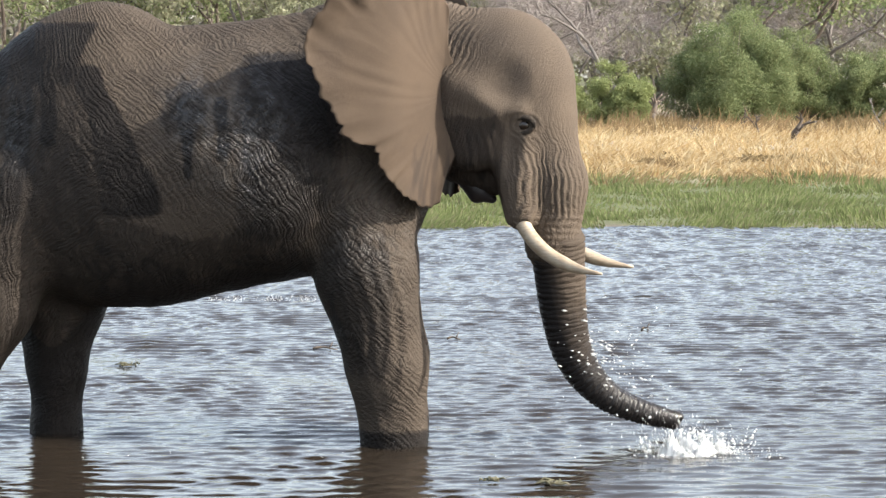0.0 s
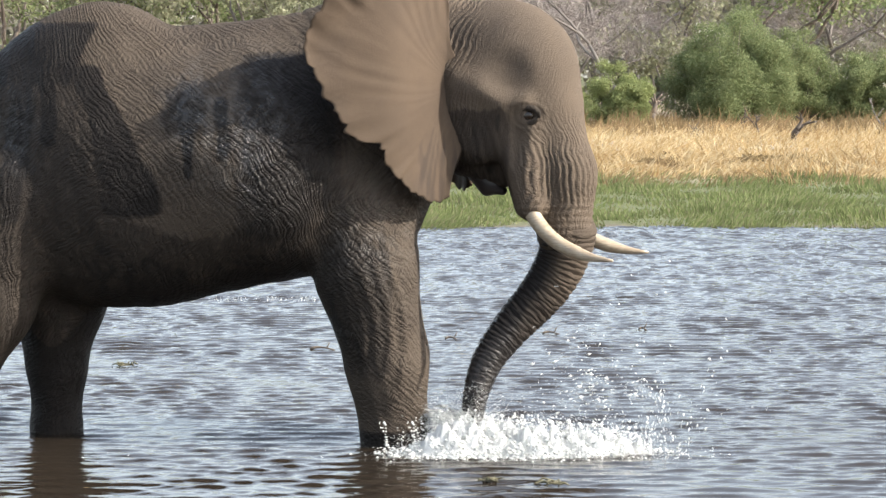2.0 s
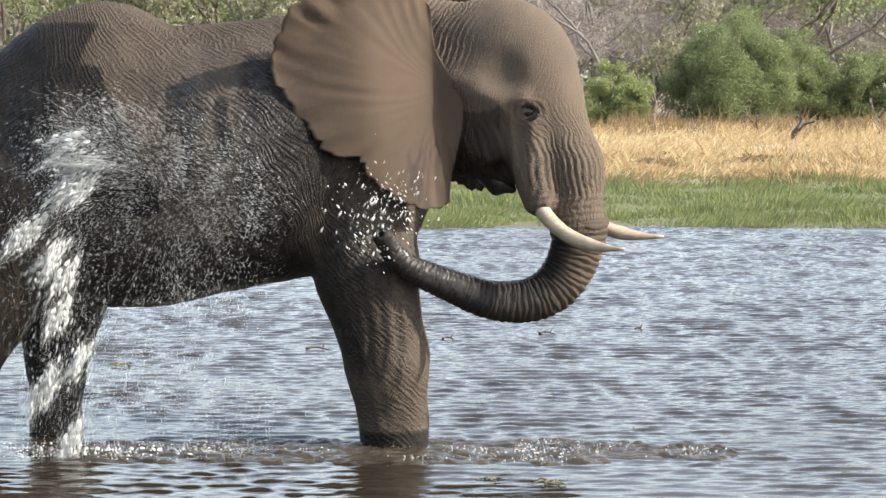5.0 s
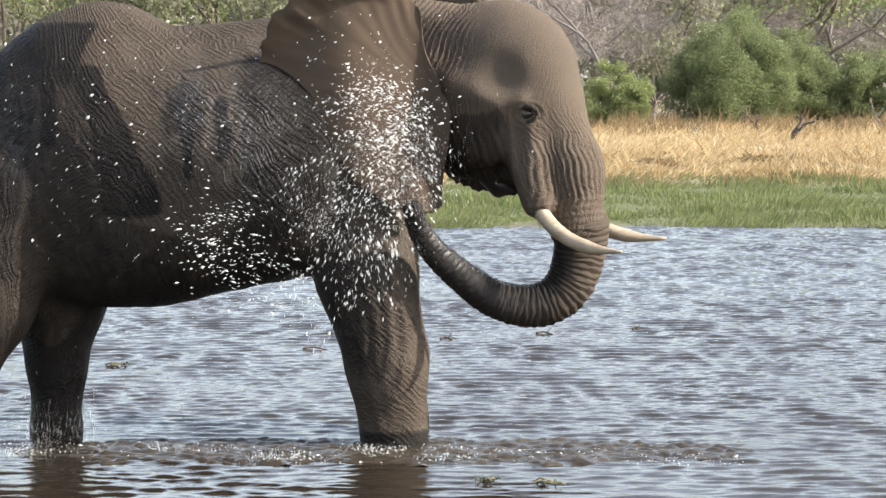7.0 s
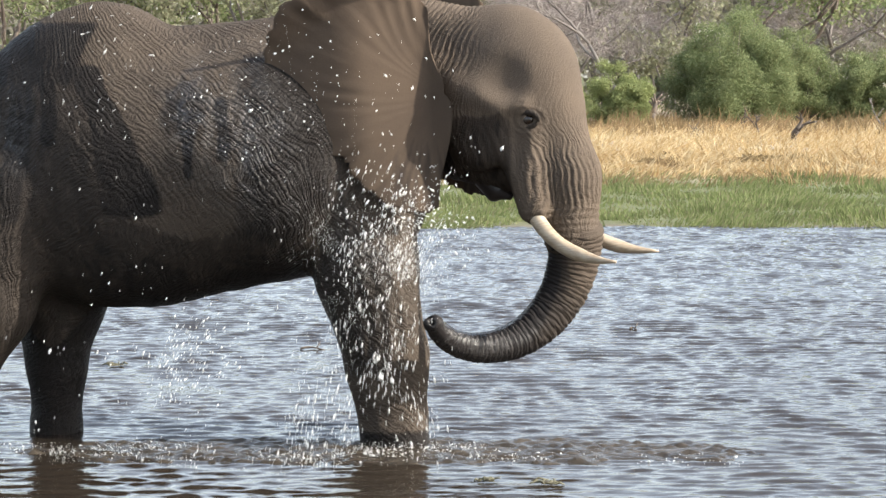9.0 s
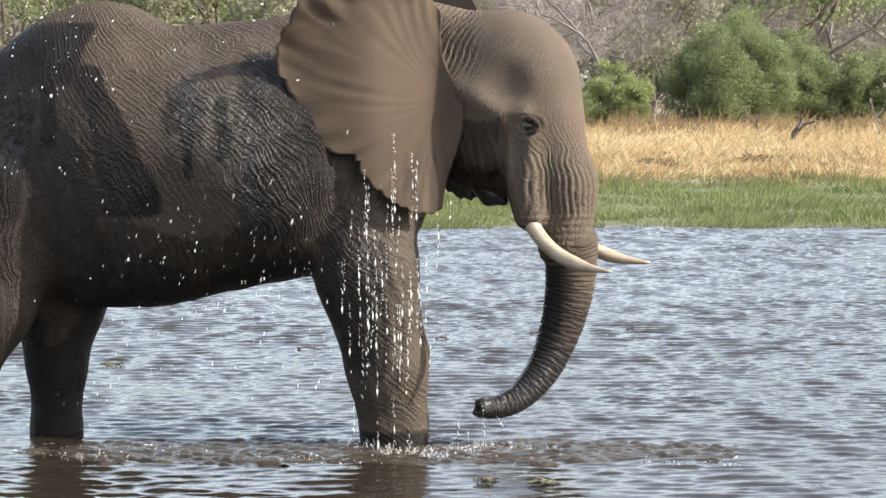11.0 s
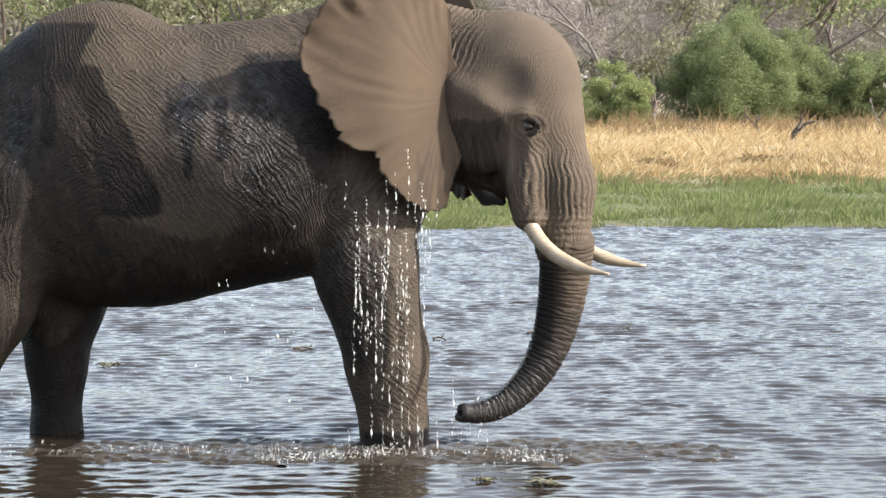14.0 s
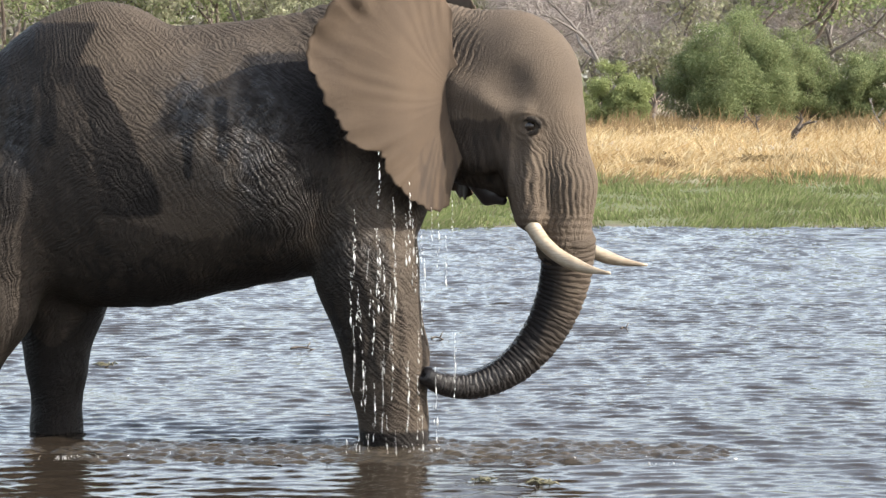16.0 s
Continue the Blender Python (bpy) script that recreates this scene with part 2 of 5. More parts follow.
def skin(field, lo, hi, step):
    """Vertices, quads and normals of the surface where field is zero."""
    ax = [np.arange(l, h + step, step) for l, h in zip(lo, hi)]
    grid = np.stack(np.meshgrid(*ax, indexing="ij"), -1)
    val = np.stack([field(g) for g in grid])
    ins = val < 0
    nx, ny, nz = (s - 1 for s in val.shape)
    tot, cnt = np.zeros((nx, ny, nz, 3)), np.zeros((nx, ny, nz))
    corner = [(i, j, k) for i in (0, 1) for j in (0, 1) for k in (0, 1)]
    cut = lambda a, c: a[c[0]:c[0] + nx, c[1]:c[1] + ny, c[2]:c[2] + nz]
    for c in corner:
        for axis in range(3):
            if c[axis]:
                continue
            e = list(c)
            e[axis] = 1
            va, vb = cut(val, c), cut(val, e)
            m = (va < 0) != (vb < 0)
            t = np.where(m, va / np.where(m, va - vb, 1), 0)
            q = np.zeros((nx, ny, nz, 3)) + np.array(c, float)
            q[..., axis] = t
            tot += q * m[..., None]
            cnt += m
    live = cnt > 0
    index = np.full((nx, ny, nz), -1)
    index[live] = np.arange(live.sum())
    cells = np.argwhere(live)
    verts = (cells + tot[live] / cnt[live][:, None]) * step + np.array(lo)
    faces = []
    for axis in range(3):
        u, v = [(1, 2), (2, 0), (0, 1)][axis]
        n = [nx, ny, nz]
        sl = [slice(1, n[0]), slice(1, n[1]), slice(1, n[2])]
        sl[axis] = slice(0, n[axis])
        a = ins[tuple(sl)]
        sb = list(sl)
        sb[axis] = slice(1, n[axis] + 1)
        b = ins[tuple(sb)]
        w = np.argwhere(a != b)
        start = np.array([s.start for s in sl])
        sign = a[tuple(w.T)]
        w = w + start
        du, dv = np.zeros(3, int), np.zeros(3, int)
        du[u], dv[v] = 1, 1
        q = np.stack([index[tuple((w - du - dv).T)], index[tuple((w - dv).T)], index[tuple(w.T)], index[tuple((w - du).T)]], 1)
        q[~sign] = q[~sign][:, ::-1]
        faces.append(q)
    faces = np.concatenate(faces)
    faces = faces[(faces >= 0).all(1)]

    def slope(p, e=0.004):
        g = np.stack([field(p + d) - field(p - d) for d in np.eye(3) * e], -1)
        return g / (np.linalg.norm(g, axis=1, keepdims=True) + 1e-9), np.linalg.norm(g, axis=1, keepdims=True) / (2 * e)
    for _ in range(2):
        g, s = slope(verts)
        verts = verts - g * np.clip(field(verts)[:, None] / np.maximum(s, 0.3), -step, step)
    return verts, faces, slope(verts)[0]


def waves(p, seed, wavelength, count=7, spread=1.0, main=(1.0, 0.0, 0.0)):
    """A sum of sine folds, roughly across the direction main."""
    rng = np.random.default_rng(seed)
    h = np.zeros(len(p))
    for _ in range(count):
        d = np.array(main) + rng.normal(0, spread, 3)
        d = d / np.linalg.norm(d) * 2 * math.pi / (wavelength * rng.uniform(0.7, 1.4))
        h += np.sin(p @ d + rng.uniform(0, 7) + 1.3 * np.sin(p @ rng.normal(0, 4.0, 3)))
    return h / count


def hide_marks(me, wet, fold_a, fold_b, crease=1.0, gloss=0.0):
    """Give a piece of hide the attributes that its material reads."""
    n = len(me.vertices)
    for k, v in (("wet", wet), ("fold_a", fold_a), ("fold_b", fold_b), ("crease", crease), ("gloss", gloss)):
        v = np.ascontiguousarray(np.broadcast_to(np.asarray(v, np.float32), (n,)))
        me.attributes.new(k, "FLOAT", "POINT").data.foreach_set("value", v)
    return me


def split(verts, faces, normals, tag):
    """Cut a skin into the groups that tag names for each vertex."""
    out = {}
    ft = tag[faces].max(1)
    for k in np.unique(ft):
        f = faces[ft == k]
        used, inv = np.unique(f, return_inverse=True)
        out[int(k)] = (verts[used], inv.reshape(f.shape), normals[used])
    return out


def level(x, a, b):
    t = np.clip((x - a) / (b - a), 0, 1)
    return t * t * (3 - 2 * t)


# ---- ground, river ----
def bank(x, y):
    """Height of the land."""
    edge = 41.0 + 0.5 * np.sin(x * 0.11 + 1) + 0.25 * np.sin(x * 0.43) + 0.12 * np.sin(x * 1.3 + 2)
    d = y - edge
    z = np.interp(d, [-2.5, -0.6, 0.0, 0.5, 4.0, 13.0, 30.0, 60.0, 160.0, 400.0, 3000.0], [-0.5, -0.12, 0.0, 0.06, 0.12, 0.32, 0.45, 0.64, 1.15, 1.8, 2.1])
    near = np.interp(-y, [2.0, 6.0, 9.0, 60.0], [-0.5, -0.1, 0.4, 0.8])
    return np.maximum(np.where(y < 10, near, z) + np.where(d > 1, 0.05 * np.sin(x * 0.7 + y * 0.3) * np.sin(y * 0.21 + 2), 0), -0.5)


def stretched(lo, hi, step, far, grow=1.35):
    """Grid lines, even from lo to hi and wider apart out to far."""
    a = list(np.arange(lo, hi + step / 2, step))
    s, x, y = step, lo, hi
    left, right = [], []
    while y < far:
        s *= grow
        x, y = x - s, y + s
        left.append(x)
        right.append(y)
    return np.array(left[::-1] + a + right)


def sheet(name, xs, ys, height, material):
    gx, gy = np.meshgrid(xs, ys)
    z = height(gx, gy)
    v = np.stack([gx, gy, z], -1).reshape(-1, 3)
    w = len(xs)
    i = (np.arange(len(ys) - 1)[:, None] * w + np.arange(w - 1)).reshape(-1)
    return mesh_of(name, v, np.stack([i, i + 1, i + 1 + w, i + w], 1), material)


tagged(new("ground", sheet("ground", stretched(-30, 30, 1.0, 2500), stretched(-12, 120, 0.8, 2500), bank, GROUND)),
       "sandy river bank and muddy bed reaching the wooded horizon", "ground", kind="structure")


def ripples(x, y):
    """Wind ripples on the river: flat troughs and short, sharp crests, a few trains at each place."""
    rng = np.random.default_rng(4)
    h = np.zeros_like(x)
    for i in range(40):
        main = i < 18
        lam = rng.uniform(0.13, 0.27) if main else rng.uniform(0.075, 0.13)
        a = rng.normal(0.04, 0.30 if main else 0.45)
        k = 2 * math.pi / lam
        p = rng.uniform(0, 7, 6)
        f = rng.uniform(0.5, 1.6, 6) / lam * 0.45
        patch = np.clip(0.08 + 1.05 * np.sin(x * rng.uniform(0.9, 2.6) + 0.6 * y + p[0]) * np.sin(y * rng.uniform(0.7, 1.9) + p[1]), 0.0, 1.0)
        bend = 0.9 * np.sin(x * f[0] + y * f[1] * 0.5 + p[2]) + 0.7 * np.sin(x * f[2] * 0.6 - y * f[3] * 0.4 + p[3])
        ph = k * (x * math.sin(a) + y * math.cos(a)) + bend + p[4]
        h += (0.0200 if main else 0.0170 * np.interp(y, [14.6, 16.8], [0.7, 1.0])) * lam * patch * (1.3 - 2 * np.sqrt(np.sin(ph / 2) ** 2 + 0.010))
    return h * np.interp(y, [14, 17, 22, 30, 42], [0.75, 0.9, 1.0, 1.25, 1.45])


def build_water():
    xs = stretched(-4.6, 7.2, 0.030, 600, 1.22)
    ys = np.concatenate([np.arange(-8, 12.5, 0.5), np.arange(12.5, 20, 0.023), np.arange(20, 28, 0.031), np.arange(28, 43, 0.045)])
    ys = np.concatenate([ys, np.arange(ys[-1] + 0.5, 46, 0.5)])
    ob = new("water", sheet("water", xs, ys, ripples, WATER))
    return tagged(ob, "rippled blue-grey river water reflecting the sky", "river", kind="structure")


river = build_water()


# ---- the elephant ----
PLANE = 16.75          # distance of its spine
elephant = tagged(new("elephant"), "large dusty brown-grey bull elephant bathing, standing in the river", "elephant")
elephant.location = (0.0, PLANE, 0.0)


def torso_fields(p):
    s = 1.0
    trunkless = join([
        ball(p, (-2.40, 0, 1.88), (0.80, 0.54, 0.95)),
        ball(p, (-2.2, 0, 2.34), (0.50, 0.42, 0.55)),
        ball(p, (-1.95, 0, 1.77), (0.92, 0.72, 0.89)),
        ball(p, (-1.25, 0, 1.87), (0.90, 0.86, 0.84)),
        ball(p, (-0.58, 0, 1.98), (0.56, 0.47, 0.90)),
        cone(p, (-0.5, 0, 2.28), (0.35, 0, 2.28), 0.50, 0.38, 0.78),
        cone(p, (-1.6, 0, 2.545), (-0.4, 0, 2.66), 0.165, 0.2),
    ], 0.22)
    legs = []
    for side in (-1, 1):
        y = 0.33 * side
        legs.append(join([
            cone(p, (-0.33, y, -0.6), (-0.32, y, 0.05), 0.235, 0.205),
            cone(p, (-0.32, y, 0.05), (-0.365, y, 0.5), 0.205, 0.265),
            cone(p, (-0.365, y, 0.5), (-0.50, y, 1.1), 0.255, 0.32),
            cone(p, (-0.50, y, 1.1), (-0.54, y * 0.62, 1.85), 0.32, 0.38, 0.9),
        ], 0.08))
    hx = {-1: (-3.17, -3.16, -3.02, -2.82), 1: (-2.64, -2.63, -2.62, -2.7)}
    for side in (-1, 1):
        y = 0.29 * side
        a, b, c, d = hx[side]
        legs.append(join([
            cone(p, (a, y, -0.6), (a, y, 0.02), 0.19, 0.165),
            cone(p, (a, y, 0.02), (b, y, 0.46), 0.165, 0.19),
            cone(p, (b, y, 0.46), (c, y, 0.92), 0.20, 0.33),
            cone(p, (c, y, 0.92), (d, y * 0.72, 1.6), 0.32, 0.39),
        ], 0.08))
    return trunkless, legs


def torso_field(p):
    t, legs = torso_fields(p)
    return join([t] + legs, 0.13)


def torso_wet_shade(v):
    """Where water has run over the hide, and where the body's shade is painted in with it."""
    x, y, z = v.T
    wave = 0.025 * np.sin(4.5 * z + 2) + 0.008 * np.sin(17 * z + 3 * x)
    band = lambda at, half, top, low: np.exp(-(np.abs(x + wave - at) / half) ** 4) * level(top - z, 0, 0.06) * level(z, low, low + 0.06)
    # haunch and lower flank: shade painted in along with the damp
    damp_shade = np.maximum(level(-x - 0.25 * (z - 1.8), 1.95, 2.25), level(1.62 + 0.08 * np.sin(5 * x) - z, 0, 0.25) * level(-x, 0.75, 1.0))
    w = 0.04 + 0.36 * damp_shade * level(2.70 - z, 0, 0.2)
    w += 0.75 * level(0.10 - z, -0.05, 0.05)                                                                     # tide line on the legs
    w += 0.80 * level(-x - 0.10 * np.sin(6 * z), 2.28, 2.36) * level(z, 2.34, 2.44) * level(2.80 - z, 0, 0.08)  # rump
    w += 0.75 * band(-2.74 - 0.10 * (2.3 - z), 0.07, 2.45, 1.45) + 0.70 * band(-2.56, 0.04, 2.45, 1.95)          # runs down the haunch
    w += 0.80 * band(-2.33 + 0.30 * (2.4 - z), 0.035, 2.45, 1.95)
    w += 0.85 * band(-2.25 + 0.36 * (2.38 - z), 0.07 + 0.11 * level(2.38 - z, 0, 0.8), 2.50, 1.50)               # long run down the flank
    w += 0.55 * np.exp(-((x + 1.66) / 0.17) ** 2) * np.exp(-((z - 2.2) / 0.22) ** 2)                             # glistening rib patch
    w += 0.60 * band(-1.66 + 0.10 * (2.1 - z), 0.035, 2.1, 1.72) + 0.60 * band(-1.42, 0.04, 2.3, 1.85)
    w += 0.62 * np.exp(-(np.abs(x + 0.98) / 0.36) ** 4) * level(z, 1.25, 1.7) * level(2.62 - z, 0, 0.1)          # behind the ear: wet, with the ear's shadow painted in
    w += 0.22 * level(1.45 - z + 0.10 * np.sin(5 * x) + 0.05 * np.sin(13 * x), 0.0, 0.5) * level(x, -2.6, -1.7) * level(-x, 0.55, 1.0)      # belly: wet, with the shade under it painted in
    w += 0.40 * level(1.7 - z, 0, 0.5) * level(x, -0.88, -0.7) * level(z, 0.25, 0.6) * level(-x, 0.24, 0.40)     # front leg: wet, with the shade on its left half painted in
    w += 0.6 * level(-x, 2.1, 2.3) * (y > 0.05) * level(1.0 - z, 0, 0.3)                                         # far hind leg: wet, with the body's shadow painted in
    return w


def torso_gloss(v):
    """Where a film of water still stands on the hide."""
    x, y, z = v.T
    g = np.exp(-((x + 1.62) / 0.16) ** 2 - ((z - 2.2) / 0.26) ** 2)
    g += 0.85 * np.exp(-((x + 1.22) / 0.26) ** 2 - ((z - 2.0) / 0.42) ** 2)
    g += 0.45 * np.exp(-((x + 2.75) / 0.14) ** 2 - ((z - 2.05) / 0.30) ** 2)
    g += 0.5 * np.exp(-((x + 0.5) / 0.32) ** 2 - ((z - 1.45) / 0.40) ** 2)
    return np.clip(g, 0, 1)


def torso_folds(v):
    """How far across the two families of wrinkles each point lies."""
    x, y, z = v.T
    zz = np.interp(z, [-0.7, 1.45, 1.85, 3.2], [-0.55, 0.20, 0.45, 1.80])
    hip = level(x, -2.75, -2.05)
    leg = level(x, -0.95, -0.70)
    a = 0.64 * x + 0.76 * ((zz - 0.75) * hip + 0.60 * leg * (z - 1.0) * level(1.9 - z, 0, 0.4)) + 0.035 * np.sin(2.6 * x + 1.9 * z) + 0.15 * y
    return a, 0.62 * x - 0.78 * z + 0.04 * np.sin(3.1 * x - 2.2 * z) + 0.1 * y


FOLDS = [((0.62, 0.80, 1.0, 1.2), (-0.555, -0.58, -0.62, -0.70)), ((0.58, 0.75, 0.95, 1.15), (-0.50, -0.505, -0.54, -0.62)), ((0.55, 0.75, 0.95, 1.2), (-0.43, -0.42, -0.46, -0.55)),
         ((0.50, 0.70, 0.95, 1.3), (-0.355, -0.33, -0.36, -0.47)), ((0.42, 0.65, 0.95, 1.3), (-0.28, -0.24, -0.27, -0.38)), ((0.1, 0.35, 0.6, 0.8), (-0.40, -0.45, -0.52, -0.56))]


def build_torso():
    v, f, n = skin(torso_field, (-3.75, -1.04, -0.62), (0.85, 1.04, 3.1), 0.028)
    t, legs = torso_fields(v)
    tag = np.zeros(len(v), int)
    low = [1.25, 1.25, 0.95, 0.95]
    for i, leg in enumerate(legs):
        tag[(leg < t + 0.02) & (v[:, 2] < low[i])] = i + 1
    ribs = waves(v, 3, 0.34, 6, 0.5, (1.0, 0.0, 0.6))
    loose = waves(v, 5, 0.13, 8, 0.55, (0.8, 0.0, 0.75))
    sag = waves(v, 7, 0.16, 6, 0.25, (1.0, 0.5, 0.0))
    legz = level(1.25 - v[:, 2], 0, 0.3)
    nape = np.sqrt(np.abs(np.sin((v[:, 0] * 0.80 + v[:, 2] * 0.6 + 0.02 * np.sin(v[:, 0] * 9)) * math.pi / 0.085)))
    v = v + n * (0.014 * nape * level(v[:, 0], -1.35, -1.0) * level(v[:, 2], 2.45, 2.6))[:, None]
    v = v + n * (0.007 * ribs + 0.0028 * loose * (1 - legz) + 0.004 * sag * legz)[:, None]
    near = level(-n[:, 1], 0.1, 0.5)
    for line in FOLDS:                                                            # long hanging folds on the near fore leg
        at = np.interp(v[:, 2], line[0], line[1])
        v = v + n * (0.016 * np.exp(-((v[:, 0] - at) / 0.018) ** 2) * near * level(v[:, 2], line[0][0] - 0.05, line[0][0] + 0.08) * level(line[0][-1] - v[:, 2], -0.05, 0.1) * (v[:, 1] < 0))[:, None]
    names = {0: "torso", 1: "front_leg", 2: "front_leg", 3: "hind_leg", 4: "hind_leg"}
    for k, (pv, pf, pn) in split(v, f, n, tag).items():
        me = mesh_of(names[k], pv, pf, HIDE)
        hide_marks(me, torso_wet_shade(pv), *torso_folds(pv), 1.0, torso_gloss(pv))
        part_mesh(names[k], me, elephant)


build_torso()

HEAD_YAW = 15.0
HEAD_PIVOT = Vector((0.0, 0.0, 2.2))


EYE_X = 0.655


def head_field(p):
    d = join([
        ball(p, (0.40, 0, 2.36), (0.48, 0.36, 0.50)),
        ball(p, (0.645, 0, 2.28), (0.25, 0.27, 0.41)),
        cone(p, (0.05, 0, 2.3), (0.4, 0, 2.2), 0.42, 0.38),
        cone(p, (-0.22, 0, 2.66), (0.26, 0, 2.55), 0.27, 0.26),
        cone(p, (0.69, 0, 2.12), (0.785, 0, 1.72), 0.235, 0.195),
        cone(p, (0.785, 0, 1.72), (0.80, 0, 1.32), 0.195, 0.186),
        cone(p, (0.15, 0, 1.95), (0.40, 0, 1.78), 0.27, 0.15),
    ] + [e for s in (-1, 1) for e in (
        ball(p, (0.30, 0.25 * s, 2.12), (0.26, 0.14, 0.33)),
        cone(p, (0.56, 0.17 * s, 1.98), (0.64, 0.22 * s, 1.52), 0.17, 0.105),
        ball(p, (0.52, 0.30 * s, 2.21), (0.13, 0.06, 0.06)),
        cone(p, (0.20, 0.335 * s, 2.33), (0.50, 0.325 * s, 2.22), 0.075, 0.06))], 0.08)
    for s in (-1, 1):
        d = carve(d, ball(p, (0.57, 0.45 * s, 2.37), (0.13, 0.115, 0.17)), 0.12)
        d = carve(d, ball(p, (0.36, 0.49 * s, 2.00), (0.17, 0.12, 0.20)), 0.09)
        d = carve(d, cone(p, (0.04, 0.52 * s, 2.55), (0.06, 0.48 * s, 1.95), 0.10, 0.10), 0.06)
        d = carve(d, ball(p, (EYE_X, 0.385 * s, 2.10), (0.075, 0.06, 0.055)), 0.04)
        d = carve(d, ball(p, (0.58, 0.42 * s, 1.95), (0.09, 0.13, 0.20)), 0.08)
    return d


def build_head():
    v, f, n = skin(head_field, (-0.5, -0.62, 1.05), (1.2, 0.62, 2.95), 0.0125)
    down = level(2.05 - v[:, 2], 0, 0.3) * level(v[:, 0], 0.5, 0.7)
    rings = np.sin(v[:, 2] * 2 * math.pi / 0.045 + 1.2 * np.sin(v[:, 1] * 9)) * level(1.62 - v[:, 2], 0, 0.15)
    bend = 0.012 * np.sin(v[:, 2] * 11 + v[:, 0] * 7) + 0.006 * np.sin(v[:, 2] * 29 + v[:, 1] * 13)
    round_ = np.arctan2(v[:, 1], v[:, 0] - 0.70) * 0.22 + bend
    pleat = np.sqrt(np.abs(np.sin(round_ * math.pi / 0.034))) * level(2.14 - v[:, 2], 0, 0.3) * level(v[:, 2], 1.42, 1.6)
    slant = v[:, 0] * 0.92 - v[:, 2] * 0.4 + 0.015 * np.sin(v[:, 1] * 14 + v[:, 2] * 9)
    folds = np.sqrt(np.abs(np.sin(slant * math.pi / 0.042))) * level(0.42 - v[:, 0], 0, 0.25) * level(v[:, 2], 2.3, 2.5)
    gap = np.hypot(v[:, 0] - EYE_X, (v[:, 2] - 2.10) * 1.15)
    brow = np.sqrt(np.abs(np.sin(gap * math.pi / 0.042 + 0.5 * np.sin(v[:, 0] * 30)))) * np.exp(-(gap / 0.13) ** 4)
    cheek = np.sqrt(np.abs(np.sin((v[:, 0] + 0.25 * (v[:, 2] - 2.0) + 0.02 * np.sin(v[:, 2] * 12)) * math.pi / 0.055))) * level(0.60 - v[:, 0], 0, 0.2) * level(2.15 - v[:, 2], 0, 0.2)
    v = v + n * (0.020 * pleat * down + 0.004 * rings * down + 0.018 * folds + 0.011 * brow + 0.010 * cheek)[:, None]
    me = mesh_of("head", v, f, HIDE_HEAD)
    # cheek and ear root: their shade is painted in along with the wet
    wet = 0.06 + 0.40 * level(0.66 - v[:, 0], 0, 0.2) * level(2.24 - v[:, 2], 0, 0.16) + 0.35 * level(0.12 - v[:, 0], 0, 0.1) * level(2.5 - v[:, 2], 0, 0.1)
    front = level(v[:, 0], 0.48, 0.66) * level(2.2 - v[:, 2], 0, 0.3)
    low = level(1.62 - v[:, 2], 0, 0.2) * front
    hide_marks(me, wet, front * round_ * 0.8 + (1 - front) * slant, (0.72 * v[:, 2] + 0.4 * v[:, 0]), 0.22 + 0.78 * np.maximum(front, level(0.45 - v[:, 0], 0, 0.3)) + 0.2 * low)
    return part_mesh("head", me, elephant)


head = build_head()
sight = np.linspace(-0.6, 0.0, 601)
EYE_Y = float(sight[np.argmax(head_field(np.stack([np.full(601, EYE_X), sight, np.full(601, 2.10)], -1)) < 0)])


def ellipsoid_points(centre, radii, rings=14, around=20):
    """Points and quads of a closed ellipsoid."""
    a, b = np.meshgrid(np.linspace(0, math.pi, rings + 1), np.linspace(0, 2 * math.pi, around, endpoint=False), indexing="ij")
    v = np.stack([np.sin(a) * np.cos(b), np.sin(a) * np.sin(b), np.cos(a)], -1).reshape(-1, 3) * np.array(radii) + np.array(centre)
    i, k = np.meshgrid(np.arange(rings), np.arange(around), indexing="ij")
    p, q = (i * around + k).reshape(-1), (i * around + (k + 1) % around).reshape(-1)
    return v, np.stack([p, p + around, q + around, q], 1)


